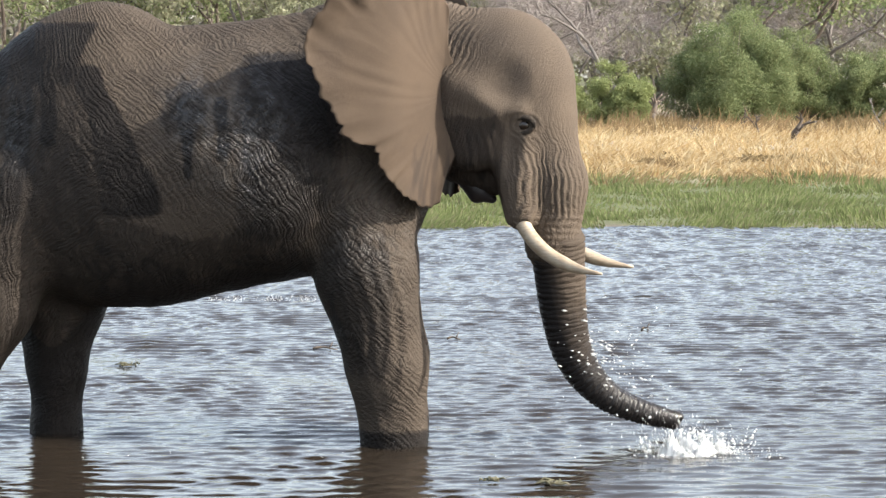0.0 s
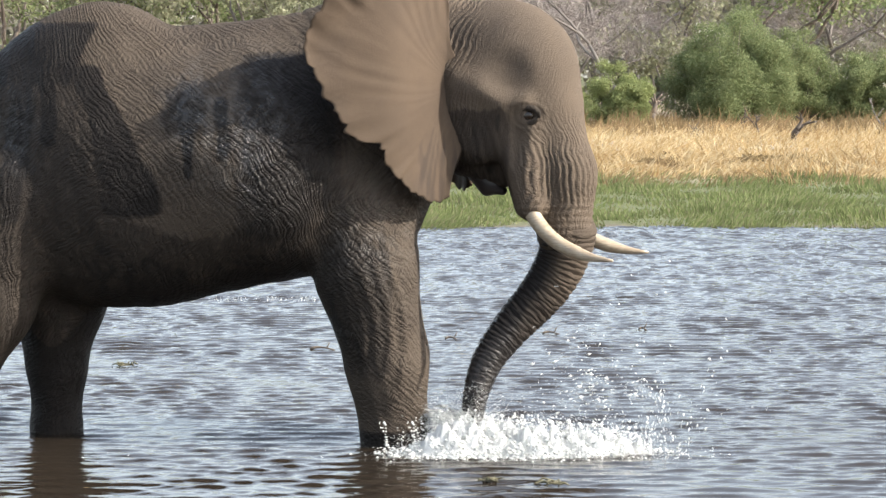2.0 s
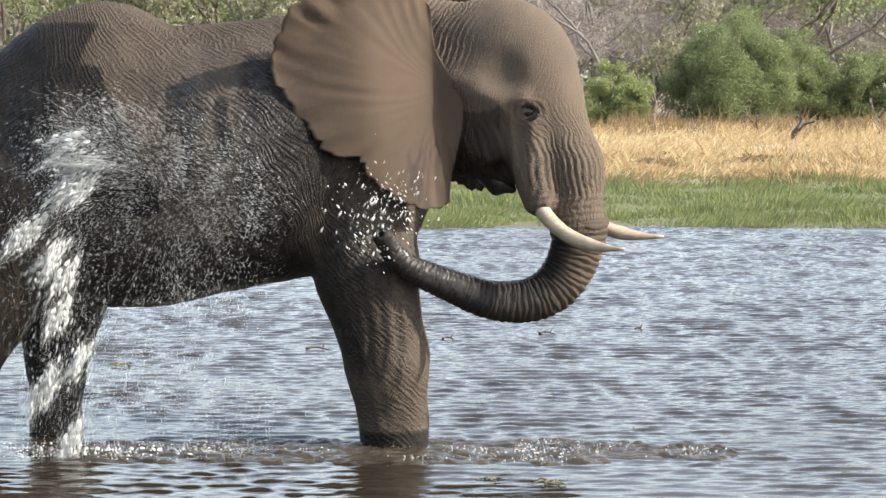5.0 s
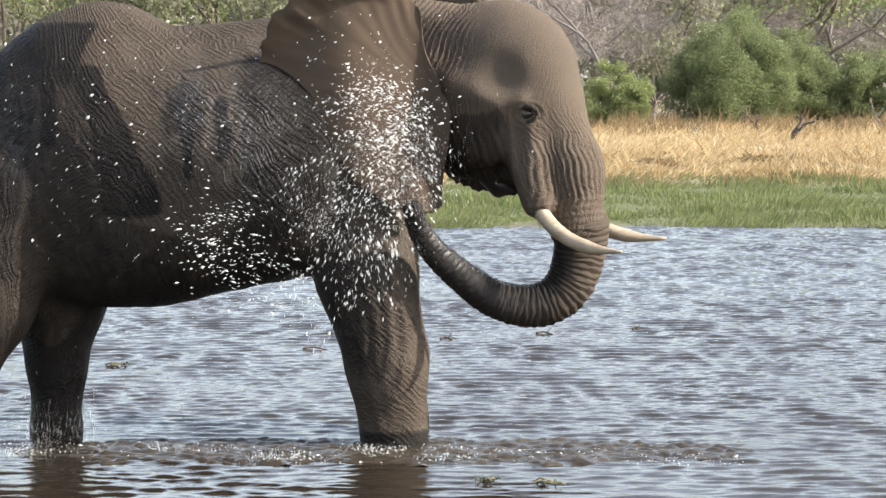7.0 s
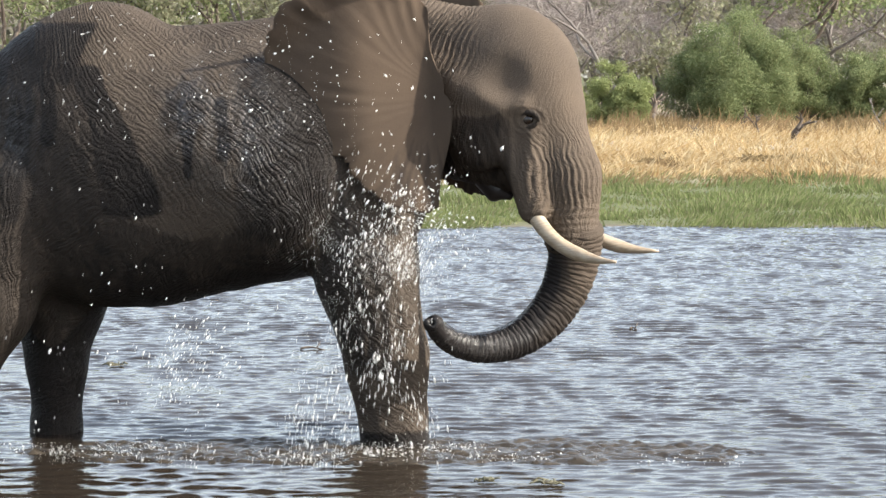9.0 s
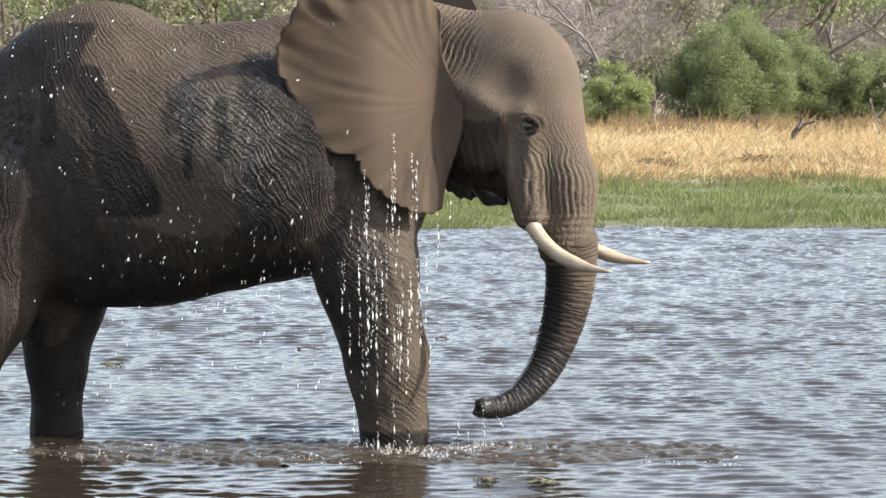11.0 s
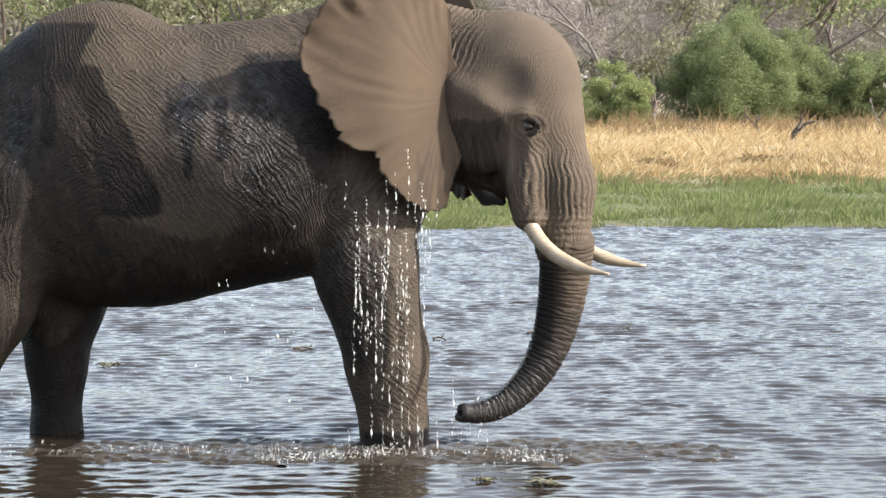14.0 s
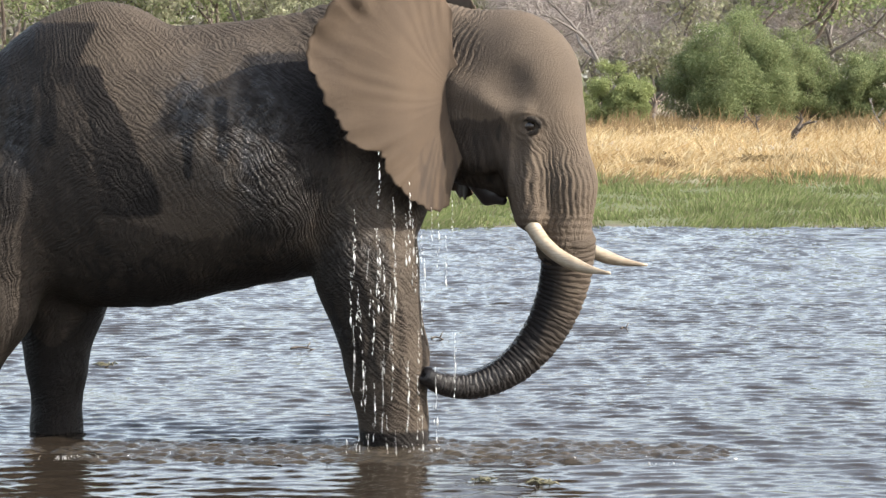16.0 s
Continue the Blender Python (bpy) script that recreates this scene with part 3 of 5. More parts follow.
def ear_mesh(side):
    """The fan of the ear: hinge at the origin, spreading towards -x, bulging towards the camera."""
    nt, nr = 200, 48
    turn = np.array([-16, 0, 16, 30, 46, 60, 74, 88, 110, 121, 131, 148, 163, 176, 192, 206, 218.0])
    reach = np.array([0.30, 0.55, 0.76, 0.97, 1.12, 1.20, 1.22, 1.15, 0.96, 0.80, 0.79, 0.78, 0.78, 0.755, 0.66, 0.50, 0.28])
    th = np.linspace(-16, 218, nt)
    rmax = np.interp(th, turn, reach)
    rmax = np.convolve(np.pad(rmax, 4, mode="edge"), np.ones(9) / 9, "valid")
    for at, deep, wide in ((117, 0.09, 2.6), (121.5, 0.05, 1.0), (96, 0.04, 1.6), (84, 0.025, 1.0), (72, 0.03, 1.4), (104, 0.03, 1.0), (141, 0.04, 1.6), (152, 0.02, 1.0), (54, 0.02, 1.5), (131, 0.025, 1.0)):
        rmax *= 1 - deep * np.exp(-((th - at) / wide) ** 2)                        # nicks in the edge
    rmax *= 1 + 0.010 * np.sin(th * 0.55) + 0.006 * np.sin(th * 1.3 + 1) + 0.004 * np.sin(th * 2.9)
    a = np.radians(th)[:, None]
    u = np.linspace(0, 1, nr)[None, :]
    r = rmax[:, None] * u
    x, z = -r * np.sin(a) * 0.91, r * np.cos(a)
    ends = (1 - level(z, -0.05, 0.32)) * (1 - level(-z, 0.10, 0.72))                                              # the front lobe is widest at mid height
    x = np.where(x > 0, 0.04 * np.tanh(x / 0.04) * (0.1 + 0.9 * ends), x) + 0.02 + 0.07 * ends
    out = 0.08 * np.sin(np.clip(-x / 1.0, 0, 1) * math.pi) - 0.12 * level(-x, 0.40, 1.0)
    out += 0.12 * level(u, 0.75, 1.0) * level(z, 0.25, 0.6) * level(-x, 0.10, 0.35)                       # top edge rolls over
    out += 0.007 * np.sin(a * 19 + 4.5 * np.sin(a * 3.1) + 2 * u) * u ** 6 + 0.0035 * np.sin(a * 41 + u * 4 + 3 * np.sin(a * 5)) * u ** 5
    out += 0.003 * np.sin(a * 29 + 3 * np.sin(a * 6 + 5 * u)) * u ** 1.5
    out += 0.022 * np.sin(a * 5 + 1.2 * np.sin(a * 2.3)) * u ** 2
    out += 0.5 * (np.sqrt((x + 0.01) ** 2 + 0.0036) + x + 0.01)                                                   # the front edge turns along the cheek
    y = -out * np.ones_like(r)
    thick = 0.030 * (1 - 0.8 * u ** 2)
    front = np.stack([x, y - thick / 2, z], -1).reshape(-1, 3)
    rear = np.stack([x, y + thick / 2, z], -1).reshape(-1, 3)
    v = np.concatenate([front, rear])
    if side > 0:
        v[:, 1] *= -1
    m = nt * nr
    i = (np.arange(nt - 1)[:, None] * nr + np.arange(nr - 1)).reshape(-1)
    f = np.stack([i, i + 1, i + 1 + nr, i + nr], 1)
    e = np.arange(nt - 1) * nr + nr - 1
    rim = np.stack([e, e + m, e + nr + m, e + nr], 1)
    f = np.concatenate([f, f[:, ::-1] + m, rim])
    if side < 0:
        f = f[:, ::-1]
    stump = ellipsoid_points((-0.03, -0.17 * side, 0.10), (0.06, 0.15, 0.30))                                     # gristle that joins it to the skull
    f = np.concatenate([f, stump[1] + len(v)])
    v = np.concatenate([v, stump[0]])
    me = mesh_of("ear", v, f, HIDE_EAR)
    fan = np.degrees(np.arctan2(-v[:, 0], v[:, 2]))
    fan = np.where(fan < -90, fan + 360, fan)
    wet = 0.03 + 0.20 * level(v[:, 0] + 0.05 * np.sin(fan * 0.17), -0.42, -0.16) + 0.10 * level(-v[:, 2], 0.15, 0.5) + 0.04 * np.sin(fan * 0.9 + 2 * np.sin(fan * 0.23))
    edge = level(np.hypot(v[:, 0], v[:, 2]), 0.45, 0.95)
    hide_marks(me, wet, np.radians(fan) * 0.75, np.hypot(v[:, 0], v[:, 2]), 0.06 + 0.26 * edge)
    return me


near_ear = part_mesh("ear", ear_mesh(-1), elephant, "broad fan-shaped ear with a ragged, creased edge")
far_ear = part_mesh("ear", ear_mesh(1), elephant)


def tusk_mesh(side):
    """A tusk in the head's own space, curving down and forward."""
    a, b, c = Vector((0.60, 0.235 * side, 1.60)), Vector((0.74, 0.30 * side, 1.20)), Vector((1.25, 0.40 * side, 1.172))
    pts = [a * (1 - t) ** 2 + b * 2 * t * (1 - t) + c * t * t for t in np.linspace(0, 1, 22)]
    rad = [0.053 * (1 - 0.22 * t) * (1 - max(0, t - 0.72) / 0.28 * 0.8) for t in np.linspace(0, 1, 22)]
    v, f = tube(pts, rad, 16)
    return mesh_of("tusk", v, f, IVORY)


part_mesh("tusk", tusk_mesh(-1), head, "curved, stained ivory tusk")
part_mesh("tusk", tusk_mesh(1), head, "curved, stained ivory tusk")


def ellipsoid(name, radii, material):
    return mesh_of(name, *ellipsoid_points((0, 0, 0), radii), material)


eye_ball = part_mesh("eye", ellipsoid("eye", (0.042, 0.026, 0.035), EYE_DARK), head, "dark moist eye under wrinkled lids")


def lid_mesh():
    pts = [(0.078 * math.cos(a), -0.004 - 0.012 * math.sin(a), 0.050 * math.sin(a)) for a in np.linspace(-0.3, math.pi + 0.3, 14)]
    v, f = tube(pts, [0.012 + 0.011 * math.sin(math.pi * i / 13) for i in range(14)], 8)
    pts = [(0.076 * math.cos(a), -0.002, 0.050 * math.sin(a)) for a in np.linspace(math.pi + 0.1, 2 * math.pi - 0.1, 12)]
    w, g = tube(pts, [0.010 + 0.008 * math.sin(math.pi * i / 11) for i in range(12)], 8)
    g = [tuple(k + len(v) for k in q) for q in g]
    me = mesh_of("eyelid", list(v) + list(w), list(f) + g, HIDE)
    co = np.array(list(v) + list(w))
    return hide_marks(me, 0.3, co[:, 2], co[:, 0], 0.5)


eye_lid = part_mesh("eyelid", lid_mesh(), head)


for ob in (eye_ball, eye_lid):
    ob.matrix_basis = pose(EYE_X, EYE_Y + 0.008, 2.10)


def lip_field(p):
    return join([cone(p, (0.20, 0, 1.78), (0.29, 0, 1.65), 0.11, 0.065), cone(p, (0.29, 0, 1.65), (0.37, 0, 1.60), 0.06, 0.032), cone(p, (0.20, 0, 1.70), (0.25, 0, 1.60), 0.05, 0.03)], 0.05)


lv, lf, ln = skin(lip_field, (0.0, -0.25, 1.40), (0.6, 0.25, 2.05), 0.02)
part_mesh("lower_lip", mesh_of("lower_lip", lv, lf, MOUTH), head, "dark hanging lower lip")

# trunk: rings from the tusks to the tip
RINGS = 46
TIP_RADIUS = 0.062


def girth(s):
    return float(np.interp(s, [0, 0.2, 0.4, 0.6, 0.8, 0.95, 1.0], [0.187, 0.170, 0.147, 0.122, 0.095, 0.075, TIP_RADIUS]))


def ring_mesh(r, seed):
    """One fold of the trunk: axis along z, wrinkled, flatter and ridged at the back (-x)."""
    rng = np.random.default_rng(seed)
    around, half = 36, 0.052
    deep = rng.uniform(0.55, 0.9)
    prof = [(-half, 0.5), (-half, 0.87), (-0.035, 0.925), (-0.0175, 0.966), (-0.006, 0.994), (0.0, 1.0), (0.006, 0.994), (0.0175, 0.966), (0.035, 0.925), (half, 0.87), (half, 0.5)]
    ph = rng.uniform(0, 7, 4)
    v, f = [], []
    for z, k in prof:
        for j in range(around):
            a = 2 * math.pi * j / around
            w = 1 - (1 - k) * (1 - deep) * (abs(z) < 0.03)
            w += 0.010 * math.sin(5 * a + ph[0]) + 0.008 * math.sin(11 * a + ph[1])
            rear = max(0.0, -math.cos(a))
            w *= 1 - 0.05 * rear ** 3 + 0.11 * (k > 0.97) * max(0, math.cos((a - math.pi) * 1.0 - 0.62 if a > math.pi else (math.pi - a) - 0.62)) ** 24
            lean = 0.006 * math.sin(a * 2 + ph[2]) + 0.005 * math.sin(a * 3 + ph[3]) + 0.003 * math.sin(a * 7 + ph[1])
            v.append((r * k * w * math.cos(a), r * k * w * math.sin(a) * 0.96, z + lean))
    n = len(prof)
    for i in range(n - 1):
        for j in range(around):
            p, q = i * around + j, i * around + (j + 1) % around
            f.append((p, q, q + around, p + around))
    f.append(tuple(range(around))[::-1])
    f.append(tuple(range((n - 1) * around, n * around)))
    me = mesh_of("trunk_ring", v, f, HIDE_TRUNK)
    s = seed / RINGS
    co = np.array(v)
    x = co[:, 0] / r
    # wet rises towards the tip; the back of each ring is darker
    wet = 0.10 + 0.80 * s + 0.35 * level(-x, -0.1, 0.7)
    hide_marks(me, wet, co[:, 2] + seed * 0.013, np.arctan2(co[:, 1], co[:, 0]) * 0.15 + co[:, 2] * 0.4, 0.8, 0.5 * level(s, 0.35, 0.7))
    return me


rings = [part_mesh("trunk_ring", ring_mesh(girth(i / RINGS), i), elephant) for i in range(RINGS)]


def tip_mesh():
    """The trunk's end: rim, two nostrils and two fingers; axis along z, end at +z."""
    def field(p):
        d = join([cone(p, (0, 0, -0.08), (0, 0, 0.015), 0.07, 0.060), ball(p, (0.030, 0, 0.045), (0.026, 0.026, 0.045)), ball(p, (-0.036, 0, 0.03), (0.022, 0.034, 0.034))], 0.03)
        for s in (-1, 1):
            d = carve(d, cone(p, (0.0, 0.024 * s, 0.09), (0.0, 0.022 * s, 0.0), 0.018, 0.014), 0.008)
        return d
    v, f, n = skin(field, (-0.12, -0.12, -0.17), (0.12, 0.12, 0.12), 0.008)
    me = mesh_of("trunk_tip", v, f, HIDE_TRUNK)
    return hide_marks(me, 0.7, v[:, 2], v[:, 0], 0.5, 0.6)


trunk_tip = part_mesh("trunk_tip", tip_mesh(), elephant, "wet trunk tip with two nostrils and finger-like lips")


# ---- plants on the far bank ----
def blades(name, material, count, xr, yr, height, width, lean, seed, gaps=()):
    """Grass blades rooted on the bank: each a bent, tapering quad strip."""
    rng = np.random.default_rng(seed)
    y = yr[0] + (yr[1] - yr[0]) * rng.random(count) ** 1.2
    x = rng.uniform(xr[0], xr[1], count) * (y / yr[1]) ** 0.6
    tuft = 0.62 + 0.5 * np.sin(x * 1.9 + 2 * np.sin(y * 0.8)) * np.sin(y * 1.1 + x * 0.6) + rng.normal(0, 0.22, count)
    keep = tuft > 0.12
    for a, b in gaps:                                 # bare mud at the water's edge
        keep &= ~((x > a) & (x < b) & (y < 42.0 + 0.3 * np.sin(x * 5)))
    x, y, tuft = x[keep], y[keep], tuft[keep]
    n = len(x)
    z = bank(x, y) - 0.03
    h = height * np.clip(tuft, 0.25, 1.5) * rng.uniform(0.6, 1.15, n)
    a = rng.uniform(0, 2 * math.pi, n)
    w = width * rng.uniform(0.6, 1.4, n)
    sway = np.sin(x * 1.3 + 1.7 * np.sin(y * 0.5)) + 0.7 * np.sin(x * 3.1 + y * 1.1)                  # tufts fall over together
    l = lean * h * (0.25 + 0.55 * sway + rng.normal(0, 0.4, n))
    base = np.stack([x, y, z], -1)
    side = np.stack([np.cos(a) * w, 0.4 * np.sin(a) * w, 0 * w], -1)
    mid = base + np.stack([l * 0.35, l * 0.1, h * 0.55], -1)
    top = base + np.stack([l, l * 0.2, h], -1)
    q1 = np.stack([base - side, base + side, mid + side * 0.8, mid - side * 0.8], 1)
    q2 = np.stack([mid - side * 0.8, mid + side * 0.8, top + side * 0.15, top - side * 0.15], 1)
    ob = new(name, quads_mesh(name, np.concatenate([q1, q2]), material))
    return ob


tagged(blades("green_grass", REED, 120000, (-15, 17), (40.8, 57), 0.165, 0.016, 0.55, 21, ((0.85, 1.6), (2.7, 3.2))), "low fresh green grass along the water's edge", "grass", kind="stuff")
tagged(blades("dry_grass", STRAW, 62000, (-26, 30), (54.0, 104), 0.46, 0.022, 1.3, 22), "tall dry straw-yellow grass behind the green bank", "grass", kind="stuff")



def heaps(name, material, seed, places, label):
    """Low mounds of matted grass: blades laid over one another."""
    rng = np.random.default_rng(seed)
    quads = []
    for x, y, wide, high in places:
        n = int(900 * wide)
        a, r = rng.uniform(0, 2 * math.pi, n), rng.random(n) ** 0.5
        c = np.stack([x + np.cos(a) * r * wide / 2, y + np.sin(a) * r * wide * 0.6, 0 * a], -1)
        c[:, 2] = bank(c[:, 0], c[:, 1]) + high * (1 - r ** 2) * rng.uniform(0.5, 1.0, n)
        t = rng.normal(0, 0.7, n)
        way = np.stack([np.cos(t), 0.3 * rng.normal(0, 1, n), np.sin(t) * 0.5], -1) * rng.uniform(0.10, 0.26, (n, 1))
        side = np.stack([-np.sin(t), 0 * t, np.cos(t)], -1) * rng.uniform(0.010, 0.022, (n, 1))
        quads.append(np.stack([c - way - side, c + way - side * 0.3, c + way + side * 0.3, c - way + side], 1))
    return tagged(new(name, quads_mesh(name, np.concatenate(quads), material)), label, "grass", kind="stuff")


HEAP_RNG = np.random.default_rng(5)
heaps("matted_grass", SCRUB, 25, [(7.6, 60, 1.7, 0.34), (8.4, 60.5, 1.2, 0.30), (5.0, 58, 1.4, 0.24), (11.6, 61, 1.5, 0.22)] + [(HEAP_RNG.uniform(-12, 14), HEAP_RNG.uniform(56, 66), HEAP_RNG.uniform(0.6, 1.4), HEAP_RNG.uniform(0.1, 0.2)) for _ in range(12)],
      "matted brown mounds of old grass")
heaps("flattened_straw", STRAW, 26, [(HEAP_RNG.uniform(-13, 15), HEAP_RNG.uniform(54.5, 63), HEAP_RNG.uniform(0.9, 2.4), HEAP_RNG.uniform(0.08, 0.26)) for _ in range(52)],
      "pale flattened straw along the edge of the green bank")

tagged(blades("brown_grass", SCRUB, 12000, (-20, 22), (51.5, 66), 0.30, 0.018, 1.2, 23), "flattened brown grass between the green and the straw", "grass", kind="stuff")


def limb(points, r0, r1, sides):
    return tube(points, list(np.linspace(r0, r1, len(points))), sides)


def merge(parts):
    v, f = [], []
    for pv, pf in parts:
        k = len(v)
        v += list(pv)
        f += [tuple(i + k for i in q) for q in pf]
    return v, f


def grow(rng, start, way, length, radius, depth, spread, out, tips, droop=0.0):
    """Branches that fork; collects tubes and tip points."""
    pts, p, d = [start], Vector(start), Vector(way).normalized()
    for _ in range(4):
        d = (d + Vector(rng.normal(0, 0.16, 3)) + Vector((0, 0, -droop))).normalized()
        p = p + d * length / 4
        pts.append(p.copy())
    out.append(limb(pts, radius, radius * 0.6, 6 if radius > 0.05 else 4 if radius > 0.02 else 3))
    tips.append(p.copy())
    if depth == 0:
        return
    for k in range(rng.integers(2, 4) + (depth < 2)):
        at = pts[-1] if k < 2 else pts[rng.integers(2, 4)]
        nd = (d + Vector(rng.normal(0, spread, 3)) + Vector((0, 0, 0.08))).normalized()
        grow(rng, at, nd, length * rng.uniform(0.6, 0.85), radius * 0.58, depth - 1, spread, out, tips, droop)


def leaves(rng, centres, per, size, spread, flat=0.75):
    c = np.repeat(np.array([tuple(p) for p in centres]), per, 0)
    d = rng.normal(0, 1, c.shape)
    d /= np.linalg.norm(d, axis=1, keepdims=True)
    c = c + d * (spread * rng.random(len(c)) ** 0.45)[:, None] * np.array([1, 1, flat])
    u = rng.normal(0, 1, c.shape)
    u /= np.linalg.norm(u, axis=1, keepdims=True)
    v = np.cross(u, rng.normal(0, 1, c.shape))
    v /= np.linalg.norm(v, axis=1, keepdims=True)
    s = size * rng.uniform(0.6, 1.3, len(c))[:, None]
    return np.stack([c - u * s, c - v * s * 0.55, c + u * s, c + v * s * 0.55], 1)


def make_tree(name, seed, height, trunk, spread, leafmat, barkmat, per, size, clump, depth=4, stems=1, droop=0.0, label="", category="tree"):
    """A tree at the origin: trunk and limbs, and a crown of many leaves round the twigs."""
    rng = np.random.default_rng(seed)
    out, tips = [], []
    for _ in range(stems):
        w = Vector((rng.normal(0, 0.25 * (stems > 1) + 0.05), rng.normal(0, 0.25 * (stems > 1) + 0.05), 1))
        grow(rng, (rng.normal(0, 0.1 * stems), rng.normal(0, 0.1 * stems), -0.2), w, height * 0.42, trunk, depth, spread, out, tips, droop)
    thing = tagged(new(name), label, category)
    v, f = merge(out)
    part_mesh("trunk", mesh_of("trunk", v, f, barkmat), thing)
    if per:
        keep = [t for t in tips if t.z > height * 0.12]
        part_mesh("crown", quads_mesh("crown", leaves(rng, keep, per, size, clump), leafmat), thing)
    else:
        c = leaves(rng, [t for t in tips if t.z > height * 0.3], 14, 0.30, 0.75)
        m = c.mean(1, keepdims=True)
        fine = m + (c - m) * np.array([1.0, 0.045, 1.0, 0.045])[None, :, None]
        part_mesh("twig", quads_mesh("twig", fine, TWIG_FINE), thing, "haze of thin bare twigs")
    return thing


def shrub(name, seed, width, height, count, size, leafmat, label):
    """A dense bush: short stems and leaf clumps heaped into several uneven domes."""
    rng = np.random.default_rng(seed)
    domes = [((0.0, 0.0), 1.0, 0.62)] + [((rng.uniform(-0.36, 0.36), rng.uniform(-0.3, 0.3)), rng.uniform(0.55, 0.92), rng.uniform(0.28, 0.46)) for _ in range(6)]
    cs, out = [], []
    for k in range(170):
        (ox, oy), top, wide = domes[k % len(domes)]
        d = rng.normal(0, 1, 3)
        d /= np.linalg.norm(d)
        r = rng.uniform(0.55, 1.0)
        mid = top * height * 0.52
        cs.append(Vector((ox * width + d[0] * r * wide * width * 0.5, oy * width + d[1] * r * wide * width * 0.5, max(0.15, mid + d[2] * r * mid * 0.92))))
    for c in cs[::6]:
        out.append(limb([Vector((c.x * 0.15, c.y * 0.15, -0.1)), Vector((c.x * 0.5, c.y * 0.5, c.z * 0.55)), c], 0.05, 0.012, 5))
    thing = tagged(new(name), label, "bush")
    v, f = merge(out)
    part_mesh("stem", mesh_of("stem", v, f, BARK), thing)
    part_mesh("crown", quads_mesh("crown", leaves(rng, cs, count // 170, size, height * 0.115, 0.8), leafmat), thing)
    return thing


def plant(thing, px, y, turn=0.0, size=1.0):
    """Stand a plant at lateral place px (metres) and distance y."""
    thing.matrix_basis = Matrix.Translation((px, y, float(bank(np.array(px), np.array(y))))) @ Matrix.Rotation(turn, 4, "Z") @ Matrix.Diagonal((size, size, size, 1))
    return thing


tagged(blades("brown_scrub", SCRUB, 16000, (-26, 30), (88, 106), 0.75, 0.022, 0.6, 23), "brown withered scrub below the bushes", "scrub", kind="stuff")
plant(shrub("bush", 31, 3.0, 2.75, 70000, 0.034, FRESH, "round fresh green bush behind the dry grass"), 6.65, 99)
plant(shrub("bush", 35, 2.0, 2.5, 30000, 0.034, FRESH, "small fresh green bush beside the round one"), 4.9, 102)
plant(shrub("bush", 32, 6.6, 5.3, 170000, 0.038, LEAF, "wide dark green bush at the edge of the dry grass"), 11.6, 101)
plant(shrub("bush", 36, 4.6, 4.0, 80000, 0.038, LEAF, "rounded green bush leaning on the wide one"), 14.4, 103)
plant(shrub("bush", 33, 4.6, 3.2, 60000, 0.038, LEAF, "dark green bush beside the larger one"), 17.6, 104)
plant(shrub("bush", 34, 5.2, 2.3, 26000, 0.055, LEAF, "low dark green bush hidden behind the elephant"), -1.5, 104)

# trees behind the bushes, back to the edge of the wood
bare = plant(make_tree("bare_tree", 41, 10.0, 0.12, 0.50, LEAF_HAZED, TWIG, 0, 0, 0, depth=7, label="leafless grey-brown tree with a dense haze of twigs"), 8.6, 116)
bare2 = plant(make_tree("bare_tree", 44, 9.0, 0.10, 0.55, LEAF_HAZED, TWIG, 0, 0, 0, depth=6, stems=2, label="leafless grey-brown tree with several stems"), 2.6, 124)
leafy = plant(make_tree("green_tree", 42, 8.5, 0.22, 0.50, LEAF, BARK, 46, 0.12, 0.85, depth=4, stems=2, label="tall dark green tree at the edge of the wood"), 15.6, 116)
olive = plant(make_tree("olive_green_tree", 43, 9.5, 0.18, 0.50, LEAF_HAZED, TWIG, 60, 0.13, 0.95, depth=4, stems=2, label="pale olive-green tree in the hazy wood"), -9.5, 128)


def wood():
    rng = np.random.default_rng(50)
    for row, (y, gap) in enumerate(((132, 5.5), (150, 6.0), (172, 7.0))):
        x = -0.26 * y
        while x < 0.27 * y:
            kind = [olive, bare, olive, leafy, bare2, olive][rng.integers(0, 6)]
            if row == 0 and abs(x - 8.6) < 4:
                kind = bare2
            s = rng.uniform(0.8, 1.15) * (1 + 0.12 * row)
            plant(copy_thing(kind, Matrix.Identity(4)), x, y + rng.uniform(-4, 4), rng.uniform(0, 6.28), s)
            x += gap * rng.uniform(0.7, 1.3)


def far_wood():
    """The closed edge of the wood behind the single trees, its haze put into the leaf colour."""
    rng = np.random.default_rng(77)
    cs = []
    for _ in range(1500):
        x, y = rng.uniform(-62, 62), rng.uniform(195, 225)
        top = 13.0 + 2.2 * math.sin(x * 0.21) + 1.4 * math.sin(x * 0.53 + 1) + rng.normal(0, 0.8)
        cs.append(Vector((x, y, 1.0 + top * rng.random() ** 0.8)))
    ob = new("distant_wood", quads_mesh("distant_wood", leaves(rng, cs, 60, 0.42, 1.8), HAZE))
    return tagged(ob, "hazy grey-green edge of the distant wood", "wood", kind="stuff")


far_wood()
for tree in (bare, bare2, leafy, olive):
    tagged(tree, group="trees of the wood")
wood()


def dead_wood(name, seed, length, lean, radius, label):
    """A weathered stump or fallen branch with broken side limbs."""
    rng = np.random.default_rng(seed)
    out, tips = [], []
    way = Vector((math.sin(lean), 0.1, math.cos(lean)))
    grow(rng, (0, 0, -0.15), way, length, radius, 2, 0.6, out, tips)
    v, f = merge(out)
    ob = new(name, mesh_of(name, v, f, TWIG if lean > 1 else BARK))
    return tagged(ob, label, "dead wood")


